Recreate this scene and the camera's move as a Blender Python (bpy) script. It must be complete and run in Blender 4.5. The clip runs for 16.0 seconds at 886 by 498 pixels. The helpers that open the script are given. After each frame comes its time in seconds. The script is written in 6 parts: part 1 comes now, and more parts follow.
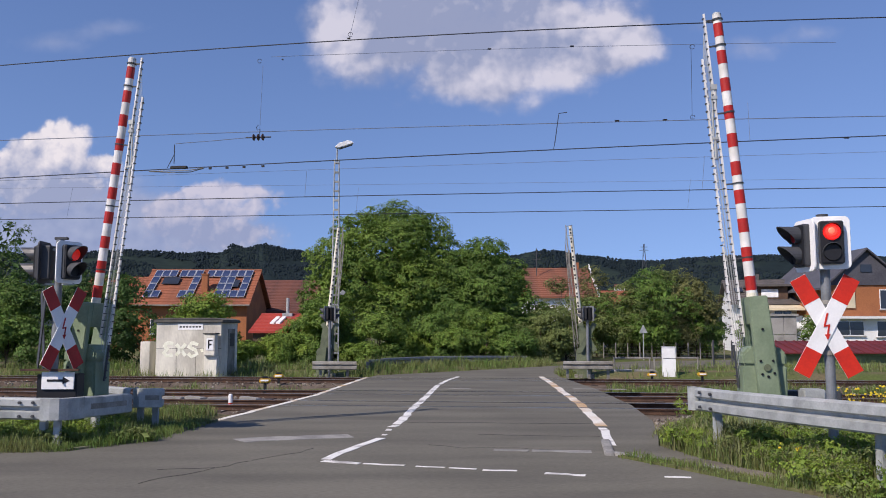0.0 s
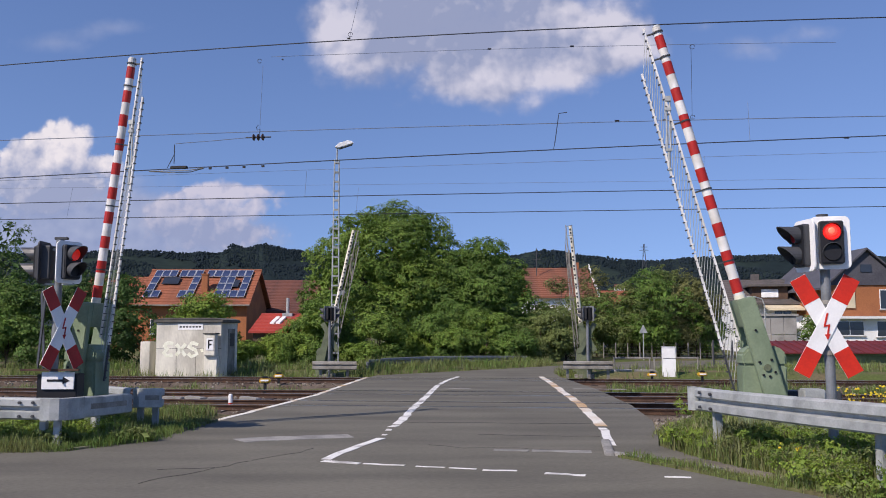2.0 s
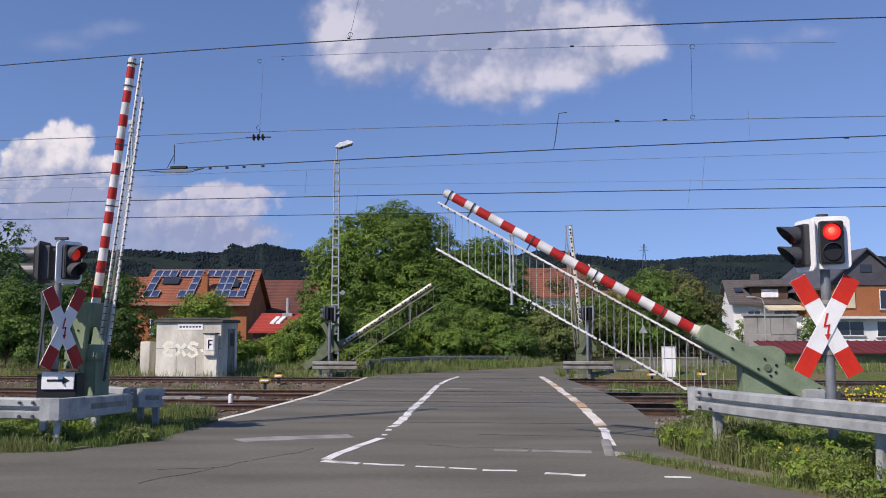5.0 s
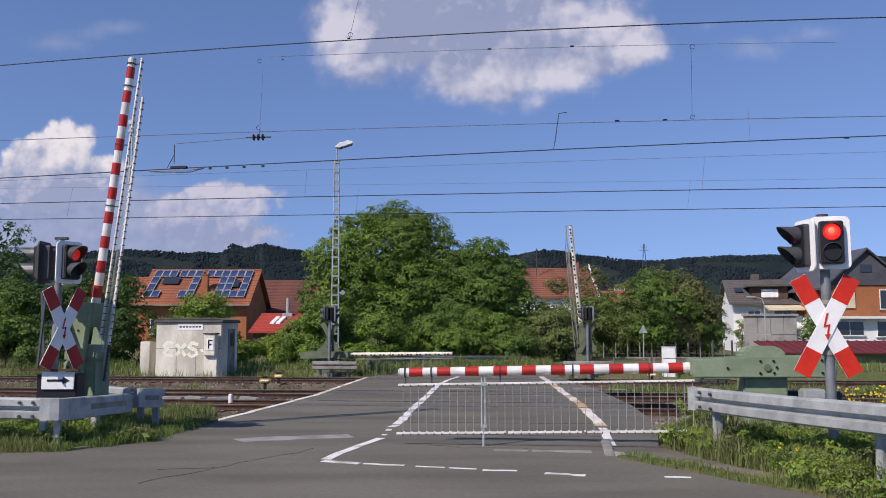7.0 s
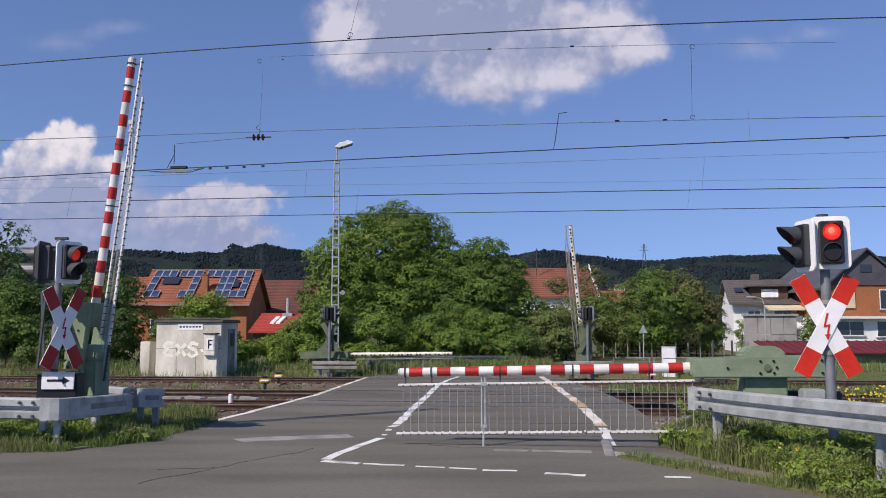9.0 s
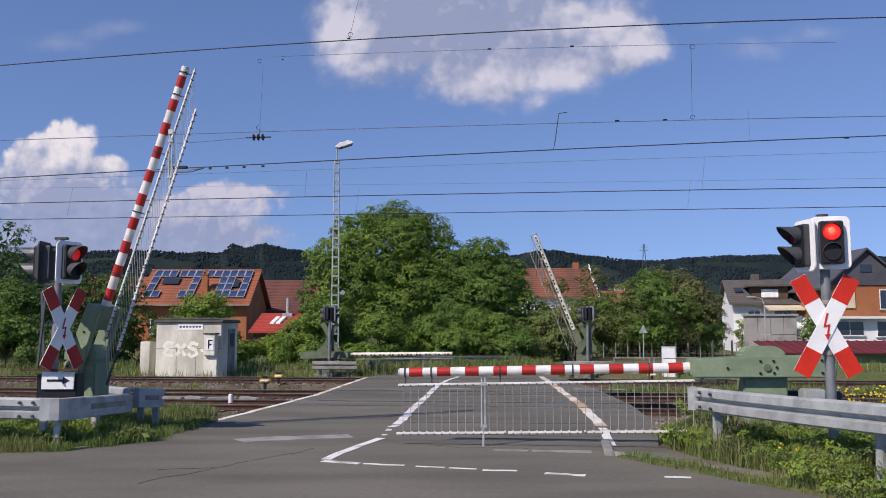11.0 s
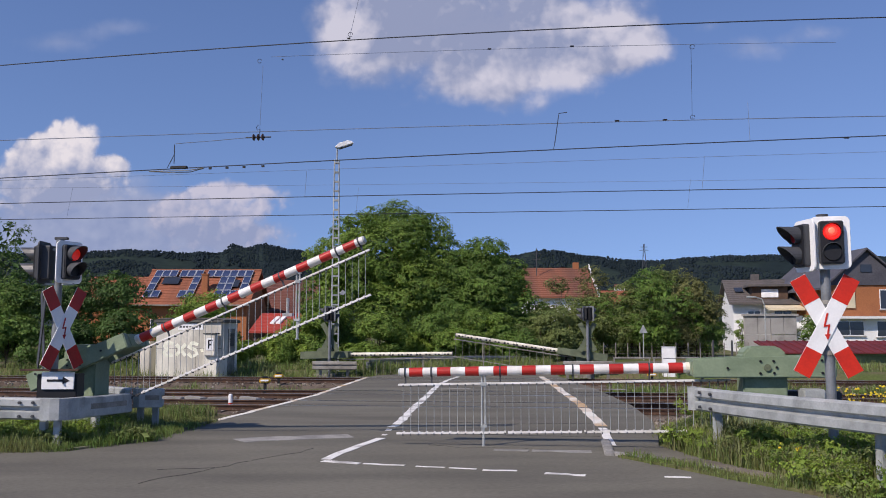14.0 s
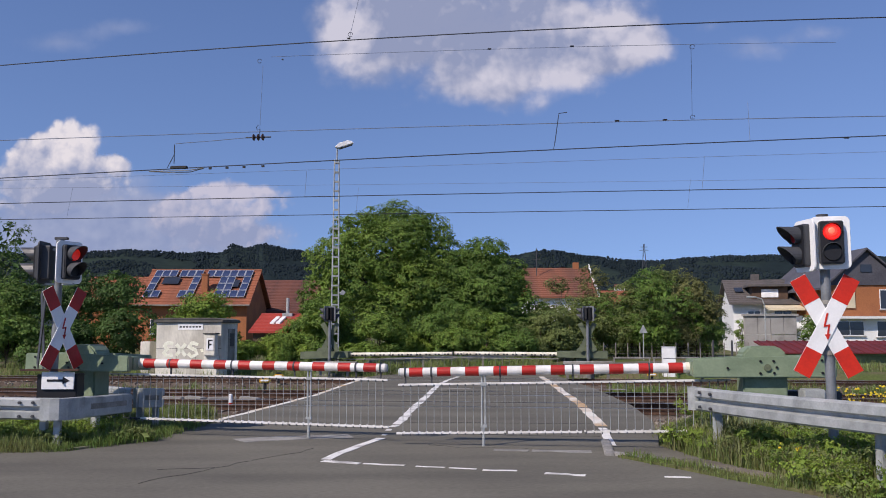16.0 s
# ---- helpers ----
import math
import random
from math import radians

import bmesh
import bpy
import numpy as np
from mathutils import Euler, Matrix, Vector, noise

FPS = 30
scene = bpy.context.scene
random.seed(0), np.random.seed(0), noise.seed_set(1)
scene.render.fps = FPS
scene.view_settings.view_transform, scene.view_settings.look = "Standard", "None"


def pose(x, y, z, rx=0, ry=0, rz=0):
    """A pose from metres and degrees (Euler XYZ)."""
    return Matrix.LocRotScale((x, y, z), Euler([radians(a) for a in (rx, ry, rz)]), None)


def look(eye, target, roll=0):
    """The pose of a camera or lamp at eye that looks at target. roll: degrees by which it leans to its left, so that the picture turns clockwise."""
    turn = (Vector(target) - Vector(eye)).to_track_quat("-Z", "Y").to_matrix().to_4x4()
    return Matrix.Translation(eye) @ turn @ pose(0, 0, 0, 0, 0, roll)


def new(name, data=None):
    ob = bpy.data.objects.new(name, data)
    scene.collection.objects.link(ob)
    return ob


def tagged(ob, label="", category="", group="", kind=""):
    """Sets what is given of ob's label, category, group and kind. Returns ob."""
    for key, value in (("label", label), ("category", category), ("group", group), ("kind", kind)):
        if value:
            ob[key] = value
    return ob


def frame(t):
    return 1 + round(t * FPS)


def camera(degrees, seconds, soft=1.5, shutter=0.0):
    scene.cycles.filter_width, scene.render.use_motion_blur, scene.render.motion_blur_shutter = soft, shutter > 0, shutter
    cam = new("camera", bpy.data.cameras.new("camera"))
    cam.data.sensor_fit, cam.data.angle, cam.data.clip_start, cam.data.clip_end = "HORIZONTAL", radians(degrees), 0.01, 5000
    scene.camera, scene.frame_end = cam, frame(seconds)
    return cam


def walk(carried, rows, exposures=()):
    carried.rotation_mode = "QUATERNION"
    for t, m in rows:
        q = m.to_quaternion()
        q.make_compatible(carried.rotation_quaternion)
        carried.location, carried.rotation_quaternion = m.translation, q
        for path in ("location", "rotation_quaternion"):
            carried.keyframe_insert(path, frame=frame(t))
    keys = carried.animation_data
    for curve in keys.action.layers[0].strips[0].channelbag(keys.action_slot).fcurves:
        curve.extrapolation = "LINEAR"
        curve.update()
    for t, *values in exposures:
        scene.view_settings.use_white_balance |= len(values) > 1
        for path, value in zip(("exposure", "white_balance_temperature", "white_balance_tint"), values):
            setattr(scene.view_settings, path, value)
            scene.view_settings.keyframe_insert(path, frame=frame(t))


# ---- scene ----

cam = camera(55.2, 16.0, soft=0.95)
EYE = pose(0, 0, 1.71, 95.67, 0, 0)
walk(cam, [(0, EYE), (16, EYE)], [(0, -0.10, 6720, 17), (4.2, -0.10, 6720, 17), (7, -0.14, 6720, 17), (12.5, -0.14, 6720, 17), (14.5, -0.20, 6720, 17), (16, -0.20, 6720, 17)])

# ---- light ----
SUN_AZ, SUN_EL = 228.0, 42.5   # degrees clockwise from +y
world = bpy.data.worlds.new("world")
scene.world = world
world.use_nodes = True
wt = world.node_tree
wt.nodes.clear()
sky = wt.nodes.new("ShaderNodeTexSky")
sky.sky_type = "NISHITA"
sky.sun_disc = False
sky.sun_elevation = radians(SUN_EL)
sky.sun_rotation = radians(SUN_AZ)
sky.air_density, sky.dust_density, sky.ozone_density = 0.97, 0.0, 4.5
sky.altitude = 600
wbg = wt.nodes.new("ShaderNodeBackground")
wbg.inputs["Strength"].default_value = 0.15
wout = wt.nodes.new("ShaderNodeOutputWorld")
deep = wt.nodes.new("ShaderNodeHueSaturation")
deep.inputs["Saturation"].default_value, deep.inputs["Hue"].default_value = 1.05, 0.508
# clear dry air: little whitening towards the horizon
place = wt.nodes.new("ShaderNodeTexCoord")
lift = wt.nodes.new("ShaderNodeMapping")
lift.inputs["Location"].default_value, lift.inputs["Scale"].default_value = (0, 0, 0.14), (1, 1, 0.70)
wt.links.new(place.outputs["Generated"], lift.inputs["Vector"])
wt.links.new(lift.outputs[0], sky.inputs["Vector"])
wt.links.new(sky.outputs[0], deep.inputs["Color"])
wt.links.new(deep.outputs[0], wbg.inputs["Color"])
wt.links.new(wbg.outputs[0], wout.inputs["Surface"])
sun = new("sun", bpy.data.lights.new("sun", "SUN"))
sun.data.energy, sun.data.angle, sun.data.color = 5.0, radians(0.53), (1.0, 0.93, 0.82)
az, el = radians(SUN_AZ), radians(SUN_EL)
sun.matrix_world = look((0, 0, 0), (-math.sin(az) * math.cos(el), -math.cos(az) * math.cos(el), -math.sin(el)))


# ---- materials ----
def mat(name, base, rough=0.7, second=None, scale=6.0, fine=60.0, vary=0.25, metal=0.0, bump=0.15, spec=0.4, island=0.0,
        emit=0.0, stretch=(1, 1, 1), edge=(0.42, 0.62), coord="Object", trans=0.0):
    m = bpy.data.materials.new(name)
    m.use_nodes = True
    t = m.node_tree
    n, l = t.nodes, t.links
    b = n["Principled BSDF"]
    b.inputs["Roughness"].default_value = rough
    b.inputs["Metallic"].default_value = metal
    b.inputs["Specular IOR Level"].default_value = spec
    tc = n.new("ShaderNodeTexCoord")
    mp = n.new("ShaderNodeMapping")
    mp.inputs["Scale"].default_value = stretch
    l.new(tc.outputs[coord], mp.inputs[0])
    big = n.new("ShaderNodeTexNoise")
    big.inputs["Scale"].default_value, big.inputs["Detail"].default_value = scale, 6
    l.new(mp.outputs[0], big.inputs["Vector"])
    small = n.new("ShaderNodeTexNoise")
    small.inputs["Scale"].default_value, small.inputs["Detail"].default_value = fine, 4
    l.new(mp.outputs[0], small.inputs["Vector"])
    ramp = n.new("ShaderNodeValToRGB")
    ramp.color_ramp.elements[0].position, ramp.color_ramp.elements[1].position = edge
    ramp.color_ramp.elements[0].color = (*base, 1)
    ramp.color_ramp.elements[1].color = (*(second or [c * (1 - vary) for c in base]), 1)
    l.new(big.outputs["Fac"], ramp.inputs[0])
    hsv = n.new("ShaderNodeHueSaturation")
    l.new(ramp.outputs[0], hsv.inputs["Color"])
    mr = n.new("ShaderNodeMapRange")
    mr.inputs["From Min"].default_value, mr.inputs["From Max"].default_value = 0.25, 0.75
    mr.inputs["To Min"].default_value, mr.inputs["To Max"].default_value = 1 - vary, 1 + vary
    l.new(small.outputs["Fac"], mr.inputs["Value"])
    val = mr.outputs[0]
    if island:
        geo = n.new("ShaderNodeNewGeometry")
        mi = n.new("ShaderNodeMapRange")
        mi.inputs["To Min"].default_value, mi.inputs["To Max"].default_value = 1 - island, 1 + island
        l.new(geo.outputs["Random Per Island"], mi.inputs["Value"])
        mul = n.new("ShaderNodeMath")
        mul.operation = "MULTIPLY"
        l.new(val, mul.inputs[0])
        l.new(mi.outputs[0], mul.inputs[1])
        val = mul.outputs[0]
        mh = n.new("ShaderNodeMapRange")
        mh.inputs["To Min"].default_value, mh.inputs["To Max"].default_value = 0.5 - island * 0.05, 0.5 + island * 0.05
        l.new(geo.outputs["Random Per Island"], mh.inputs["Value"])
        l.new(mh.outputs[0], hsv.inputs["Hue"])
    l.new(val, hsv.inputs["Value"])
    l.new(hsv.outputs[0], b.inputs["Base Color"])
    if bump:
        bp = n.new("ShaderNodeBump")
        bp.inputs["Strength"].default_value, bp.inputs["Distance"].default_value = bump, 0.02
        l.new(small.outputs["Fac"], bp.inputs["Height"])
        l.new(bp.outputs[0], b.inputs["Normal"])
    if emit:
        b.inputs["Emission Color"].default_value = (*base, 1)
        b.inputs["Emission Strength"].default_value = emit
    if trans:
        out = n["Material Output"]
        tr = n.new("ShaderNodeBsdfTranslucent")
        l.new(hsv.outputs[0], tr.inputs["Color"])
        mx = n.new("ShaderNodeMixShader")
        mx.inputs[0].default_value = trans
        l.new(b.outputs[0], mx.inputs[1])
        l.new(tr.outputs[0], mx.inputs[2])
        l.new(mx.outputs[0], out.inputs["Surface"])
    return m


ASPHALT = mat("asphalt", (0.158, 0.149, 0.121), 0.9, (0.104, 0.098, 0.081), 0.9, 45, 0.22, bump=0.25, spec=0.25, stretch=(0.3, 1.0, 1.0), edge=(0.35, 0.68))
TAR = mat("tar", (0.025, 0.024, 0.025), 0.7, scale=3, bump=0.1)
PATCH = mat("pale_patch", (0.30, 0.29, 0.27), 0.9, (0.20, 0.193, 0.183), 2.5, 40, 0.25)
ROADPAINT = mat("road_paint", (0.74, 0.73, 0.70), 0.75, (0.34, 0.32, 0.31), 2.4, 40, 0.15, edge=(0.5, 0.68))
ROADPAINT_RUST = mat("road_paint_rusty", (0.74, 0.71, 0.64), 0.75, (0.50, 0.34, 0.19), 0.7, 40, 0.15, edge=(0.48, 0.62))
DIRT = mat("bare_earth", (0.20, 0.175, 0.145), 0.95, (0.13, 0.115, 0.095), 1.6, 24, 0.3, bump=0.5, spec=0.1)
GRASSGROUND = mat("grass_ground", (0.09, 0.115, 0.035), 0.95, (0.15, 0.125, 0.07), 0.5, 12, 0.35, bump=0.6, spec=0.1)
BALLAST = mat("ballast", (0.15, 0.12, 0.095), 0.95, (0.085, 0.06, 0.045), 0.8, 22, 0.5, bump=1.0, spec=0.1)
STONE = mat("stone", (0.26, 0.23, 0.20), 0.95, (0.13, 0.10, 0.08), 3, 30, 0.3, island=0.45, spec=0.1)
SLEEPER = mat("sleeper_wood", (0.065, 0.045, 0.035), 0.9, (0.04, 0.03, 0.025), 3, 30, 0.3)
RAIL = mat("rail_rust", (0.10, 0.055, 0.035), 0.7, (0.06, 0.035, 0.025), 4, 50, 0.3, metal=0.3)
RAILTOP = mat("rail_head", (0.55, 0.54, 0.53), 0.3, (0.4, 0.37, 0.34), 2, 40, 0.1, metal=0.9)
GALV = mat("galvanised_steel", (0.44, 0.46, 0.455), 0.6, (0.27, 0.285, 0.28), 4.5, 40, 0.1, metal=0.3, bump=0.06, edge=(0.4, 0.72))
GALVOLD = mat("weathered_steel", (0.31, 0.295, 0.265), 0.7, (0.20, 0.185, 0.16), 2.5, 35, 0.2, metal=0.2, bump=0.1)
MASTGREY = mat("mast_grey", (0.22, 0.235, 0.25), 0.55, (0.17, 0.18, 0.19), 4, 40, 0.1, metal=0.3, bump=0.05)
WHITE = mat("white_enamel", (0.87, 0.87, 0.86), 0.4, (0.78, 0.78, 0.77), 2.5, 40, 0.05, bump=0.03)
RED = mat("red_enamel", (0.62, 0.03, 0.012), 0.4, (0.52, 0.025, 0.012), 4, 40, 0.08, bump=0.03)
# darker copy of the red enamel, with the left cross's shade painted in
SHADERED = mat("red_enamel_shade", (0.42, 0.018, 0.014), 0.5, (0.34, 0.018, 0.014), 4, 40, 0.1, bump=0.03)
BOOMRED = mat("boom_red", (0.46, 0.022, 0.016), 0.45, (0.38, 0.02, 0.015), 4, 40, 0.1, bump=0.03)
BOOMWHITE = mat("boom_white", (0.78, 0.77, 0.75), 0.45, (0.62, 0.60, 0.56), 2.5, 40, 0.06, bump=0.03)
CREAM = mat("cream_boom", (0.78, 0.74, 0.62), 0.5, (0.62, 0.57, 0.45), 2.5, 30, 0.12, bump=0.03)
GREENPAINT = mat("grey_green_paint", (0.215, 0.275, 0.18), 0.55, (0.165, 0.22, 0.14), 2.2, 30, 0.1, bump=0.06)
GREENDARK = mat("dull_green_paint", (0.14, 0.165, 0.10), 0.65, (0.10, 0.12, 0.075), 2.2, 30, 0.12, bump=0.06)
BLACK = mat("black_plastic", (0.012, 0.012, 0.014), 0.5, scale=5, vary=0.15, bump=0.05)
DARKGREY = mat("dark_grey_metal", (0.055, 0.058, 0.065), 0.6, scale=5, vary=0.15, bump=0.05)
REDLENS = mat("red_signal_glow", (0.78, 0.018, 0.012), 0.3, (0.65, 0.012, 0.01), 30, 60, 0.1, emit=1.0, bump=0)
REDMID = mat("red_signal_glow_inner", (1.0, 0.05, 0.03), 0.3, (0.95, 0.03, 0.02), 30, 60, 0.1, emit=1.0, bump=0)
REDCORE = mat("red_signal_core", (1.0, 0.17, 0.10), 0.3, (1.0, 0.12, 0.07), 30, 60, 0.1, emit=1.0, bump=0)
REDSIDE = mat("red_signal_oblique", (0.75, 0.03, 0.02), 0.3, (0.6, 0.02, 0.01), 30, 60, 0.1, emit=0.35, bump=0)
MOSS = mat("mossy_stone", (0.17, 0.165, 0.115), 0.95, (0.10, 0.11, 0.05), 3, 30, 0.25, spec=0.1)
REDDULL = mat("unlit_red_lens", (0.30, 0.012, 0.012), 0.25, scale=20, vary=0.1, bump=0)
WIRE = mat("wire_copper_dark", (0.035, 0.04, 0.05), 0.6, scale=2, vary=0.1, bump=0, metal=0.3)
WIREFAINT = mat("wire_thin_grey", (0.14, 0.17, 0.24), 0.7, scale=2, vary=0.1, bump=0)
INSUL = mat("brown_insulator", (0.09, 0.05, 0.035), 0.35, scale=4, vary=0.1, bump=0)
YELLOW = mat("yellow_paint", (0.70, 0.42, 0.02), 0.5, (0.55, 0.33, 0.03), 6, 40, 0.1)
HUTWALL = mat("weathered_render", (0.74, 0.71, 0.61), 0.9, (0.47, 0.445, 0.38), 0.9, 14, 0.12, bump=0.2, stretch=(1, 1, 0.35))
HUTROOF = mat("hut_roof_felt", (0.13, 0.125, 0.11), 0.95, (0.09, 0.085, 0.075), 1.5, 20, 0.2)
GRAFFITI = mat("graffiti_paint", (0.85, 0.85, 0.72), 0.7, (0.75, 0.75, 0.6), 6, 40, 0.06)
CONCRETE = mat("concrete", (0.36, 0.345, 0.32), 0.9, (0.22, 0.21, 0.19), 0.8, 20, 0.15, bump=0.2)
TILE_RED = mat("roof_tile_red", (0.30, 0.10, 0.05), 0.8, (0.22, 0.078, 0.042), 0.7, 7, 0.22, bump=0.2)
TILE_MID = mat("roof_tile_weathered", (0.23, 0.088, 0.052), 0.85, (0.15, 0.065, 0.045), 0.6, 7, 0.22, bump=0.2)
# glossier hood metal, with the sunlight on it put in as lighter grey
VISORSUN = mat("visor_metal_sunlit", (0.16, 0.155, 0.15), 0.35, (0.10, 0.10, 0.10), 5, 40, 0.1, metal=0.5, bump=0.03)
TILE_DARK = mat("roof_tile_brown", (0.17, 0.065, 0.045), 0.85, (0.115, 0.05, 0.04), 0.6, 7, 0.22, bump=0.2)
TILE_BRIGHT = mat("roof_red_sheet", (0.42, 0.055, 0.035), 0.7, (0.33, 0.05, 0.035), 0.6, 7, 0.12, bump=0.1)
TILE_GREY = mat("roof_tile_grey", (0.115, 0.10, 0.095), 0.85, (0.085, 0.078, 0.075), 0.6, 7, 0.2, bump=0.2)
SLATE = mat("slate_cladding", (0.085, 0.085, 0.10), 0.75, (0.065, 0.065, 0.08), 0.8, 8, 0.2, bump=0.2)
BRICKWALL = mat("brick_wall_orange", (0.36, 0.135, 0.055), 0.9, (0.29, 0.11, 0.05), 0.8, 9, 0.15, bump=0.2)
RENDERWHITE = mat("white_render", (0.80, 0.80, 0.78), 0.9, (0.70, 0.70, 0.68), 0.5, 12, 0.06, bump=0.1)
GLASSDARK = mat("window_glass", (0.03, 0.035, 0.045), 0.08, scale=1, vary=0.1, bump=0, spec=0.8)
SOLAR = mat("solar_cell", (0.03, 0.045, 0.10), 0.12, (0.05, 0.065, 0.13), 0.6, 4, 0.2, bump=0, spec=0.8)
ALU = mat("aluminium_frame", (0.6, 0.62, 0.65), 0.4, scale=4, vary=0.05, metal=0.5, bump=0)
WOODBROWN = mat("brown_boards", (0.10, 0.06, 0.04), 0.8, scale=2, vary=0.25)
MAROON = mat("maroon_sheet", (0.15, 0.022, 0.022), 0.6, (0.11, 0.02, 0.02), 0.7, 8, 0.12)
PALEGREEN = mat("pale_green_boards", (0.20, 0.24, 0.12), 0.85, (0.15, 0.19, 0.09), 0.6, 8, 0.15)
AWNING = mat("cream_awning", (0.66, 0.57, 0.40), 0.8, scale=2, vary=0.08)
BARK = mat("bark", (0.085, 0.06, 0.042), 0.95, (0.05, 0.038, 0.03), 3, 20, 0.3, bump=0.6)
LEAF = mat("leaf_green", (0.179, 0.270, 0.046), 0.6, (0.107, 0.181, 0.033), 0.6, 3, 0.2, bump=0, island=0.25, spec=0.3, trans=0.3)
LEAFDARK = mat("leaf_deep_green", (0.137, 0.225, 0.040), 0.6, (0.086, 0.154, 0.030), 0.6, 3, 0.2, bump=0, island=0.25, spec=0.3, trans=0.25)
# darker leaf copy for bushes on the left; their shade is in the colour
LEAFSHADE = mat("leaf_shaded_green", (0.065, 0.126, 0.024), 0.6, (0.043, 0.088, 0.020), 0.6, 3, 0.2, bump=0, island=0.25, spec=0.3, trans=0.2)
LEAFBRIGHT = mat("leaf_fresh_green", (0.233, 0.325, 0.050), 0.6, (0.143, 0.225, 0.038), 0.6, 3, 0.2, bump=0, island=0.25, spec=0.3, trans=0.3)
LEAFGREY = mat("leaf_grey_green", (0.179, 0.220, 0.068), 0.65, (0.125, 0.165, 0.050), 0.6, 3, 0.2, bump=0, island=0.25, spec=0.25, trans=0.25)
LEAFOLIVE = mat("leaf_olive_brown", (0.191, 0.193, 0.068), 0.65, (0.119, 0.132, 0.048), 0.6, 3, 0.2, bump=0, island=0.25, spec=0.25, trans=0.25)
BLADE = mat("grass_blade", (0.15, 0.22, 0.055), 0.7, (0.215, 0.235, 0.085), 0.7, 5, 0.25, bump=0, island=0.45, spec=0.2, trans=0.3)
DRYBLADE = mat("dry_grass_blade", (0.27, 0.27, 0.13), 0.8, (0.18, 0.20, 0.075), 0.9, 5, 0.25, bump=0, island=0.4, spec=0.2, trans=0.3)
FLOWER = mat("yellow_flower", (0.65, 0.48, 0.02), 0.7, scale=5, vary=0.15, bump=0)
# distance haze is painted in: both far colours lean to blue
FOREST = mat("far_forest_haze", (0.019, 0.029, 0.036), 0.95, (0.015, 0.024, 0.030), 0.02, 0.25, 0.1, bump=0, island=0.05, spec=0.05)
MEADOW = mat("far_meadow_haze", (0.026, 0.040, 0.032), 0.95, (0.015, 0.024, 0.026), 0.008, 0.1, 0.25, bump=0, spec=0.05)


# ---- mesh building ----
class Geo:
    def __init__(self):
        self.v, self.f = [], []

    def add(self, vs, fs, m=None):
        k = len(self.v)
        self.v += [tuple(m @ Vector(p)) if m else tuple(p) for p in vs]
        self.f += [tuple(i + k for i in f) for f in fs]
        return self

    def box(self, x0, x1, y0, y1, z0, z1, m=None):
        return self.add([(x, y, z) for z in (z0, z1) for y in (y0, y1) for x in (x0, x1)],
                        [(0, 2, 3, 1), (4, 5, 7, 6), (0, 1, 5, 4), (1, 3, 7, 5), (3, 2, 6, 7), (2, 0, 4, 6)], m)

    def tube(self, p, q, r, r2=None, n=12, caps=True, m=None):
        p, q = Vector(p), Vector(q)
        d = (q - p).normalized()
        a = d.orthogonal().normalized()
        b = d.cross(a)
        r2 = r if r2 is None else r2
        vs = [tuple(c + (a * math.cos(t) + b * math.sin(t)) * k) for c, k in ((p, r), (q, r2)) for t in [2 * math.pi * i / n for i in range(n)]]
        fs = [(i, (i + 1) % n, n + (i + 1) % n, n + i) for i in range(n)]
        if caps:
            fs += [tuple(range(n))[::-1], tuple(range(n, 2 * n))]
        return self.add(vs, fs, m)

    def prism(self, pts, y0, y1, m=None):
        """Outline in x, z pushed along y."""
        n = len(pts)
        return self.add([(x, y, z) for y in (y0, y1) for x, z in pts],
                        [tuple(range(n)), tuple(range(n, 2 * n))[::-1]] + [(i, n + i, n + (i + 1) % n, (i + 1) % n) for i in range(n)], m)

    def slab(self, pts, z0, z1, m=None):
        """Outline in x, y pushed along z."""
        n = len(pts)
        return self.add([(x, y, z) for z in (z0, z1) for x, y in pts],
                        [tuple(range(n))[::-1], tuple(range(n, 2 * n))] + [(i, (i + 1) % n, n + (i + 1) % n, n + i) for i in range(n)], m)

    def loft(self, path, profile, closed=False):
        """Profile (out, z) carried along a path of x, y, z points; out is to the path's right."""
        k, n = len(path), len(profile)
        vs = []
        for i, p in enumerate(path):
            a, b = Vector(path[max(i - 1, 0)]), Vector(path[min(i + 1, k - 1)])
            d = (b - a).normalized()
            side = Vector((d.y, -d.x, 0)).normalized()
            vs += [tuple(Vector(p) + side * o + Vector((0, 0, z))) for o, z in profile]
        fs = []
        for i in range(k - 1):
            for j in range(n if closed else n - 1):
                a, b = i * n + j, i * n + (j + 1) % n
                fs.append((a, b, b + n, a + n))
        if closed:
            fs += [tuple(range(n))[::-1], tuple(range((k - 1) * n, k * n))]
        return self.add(vs, fs)

    def pipe(self, path, r, n=6):
        """A round tube swept along a path, in one piece."""
        k = len(path)
        vs = []
        for i, p in enumerate(path):
            d = (Vector(path[min(i + 1, k - 1)]) - Vector(path[max(i - 1, 0)])).normalized()
            up = Vector((0, 1, 0)) if abs(d.y) < 0.9 else Vector((0, 0, 1))
            a = d.cross(up).normalized()
            b = d.cross(a)
            vs += [tuple(Vector(p) + (a * math.cos(t) + b * math.sin(t)) * r) for t in [6.28318 * j / n for j in range(n)]]
        fs = [(i * n + j, i * n + (j + 1) % n, (i + 1) * n + (j + 1) % n, (i + 1) * n + j) for i in range(k - 1) for j in range(n)]
        fs += [tuple(range(n))[::-1], tuple(range((k - 1) * n, k * n))]
        return self.add(vs, fs)

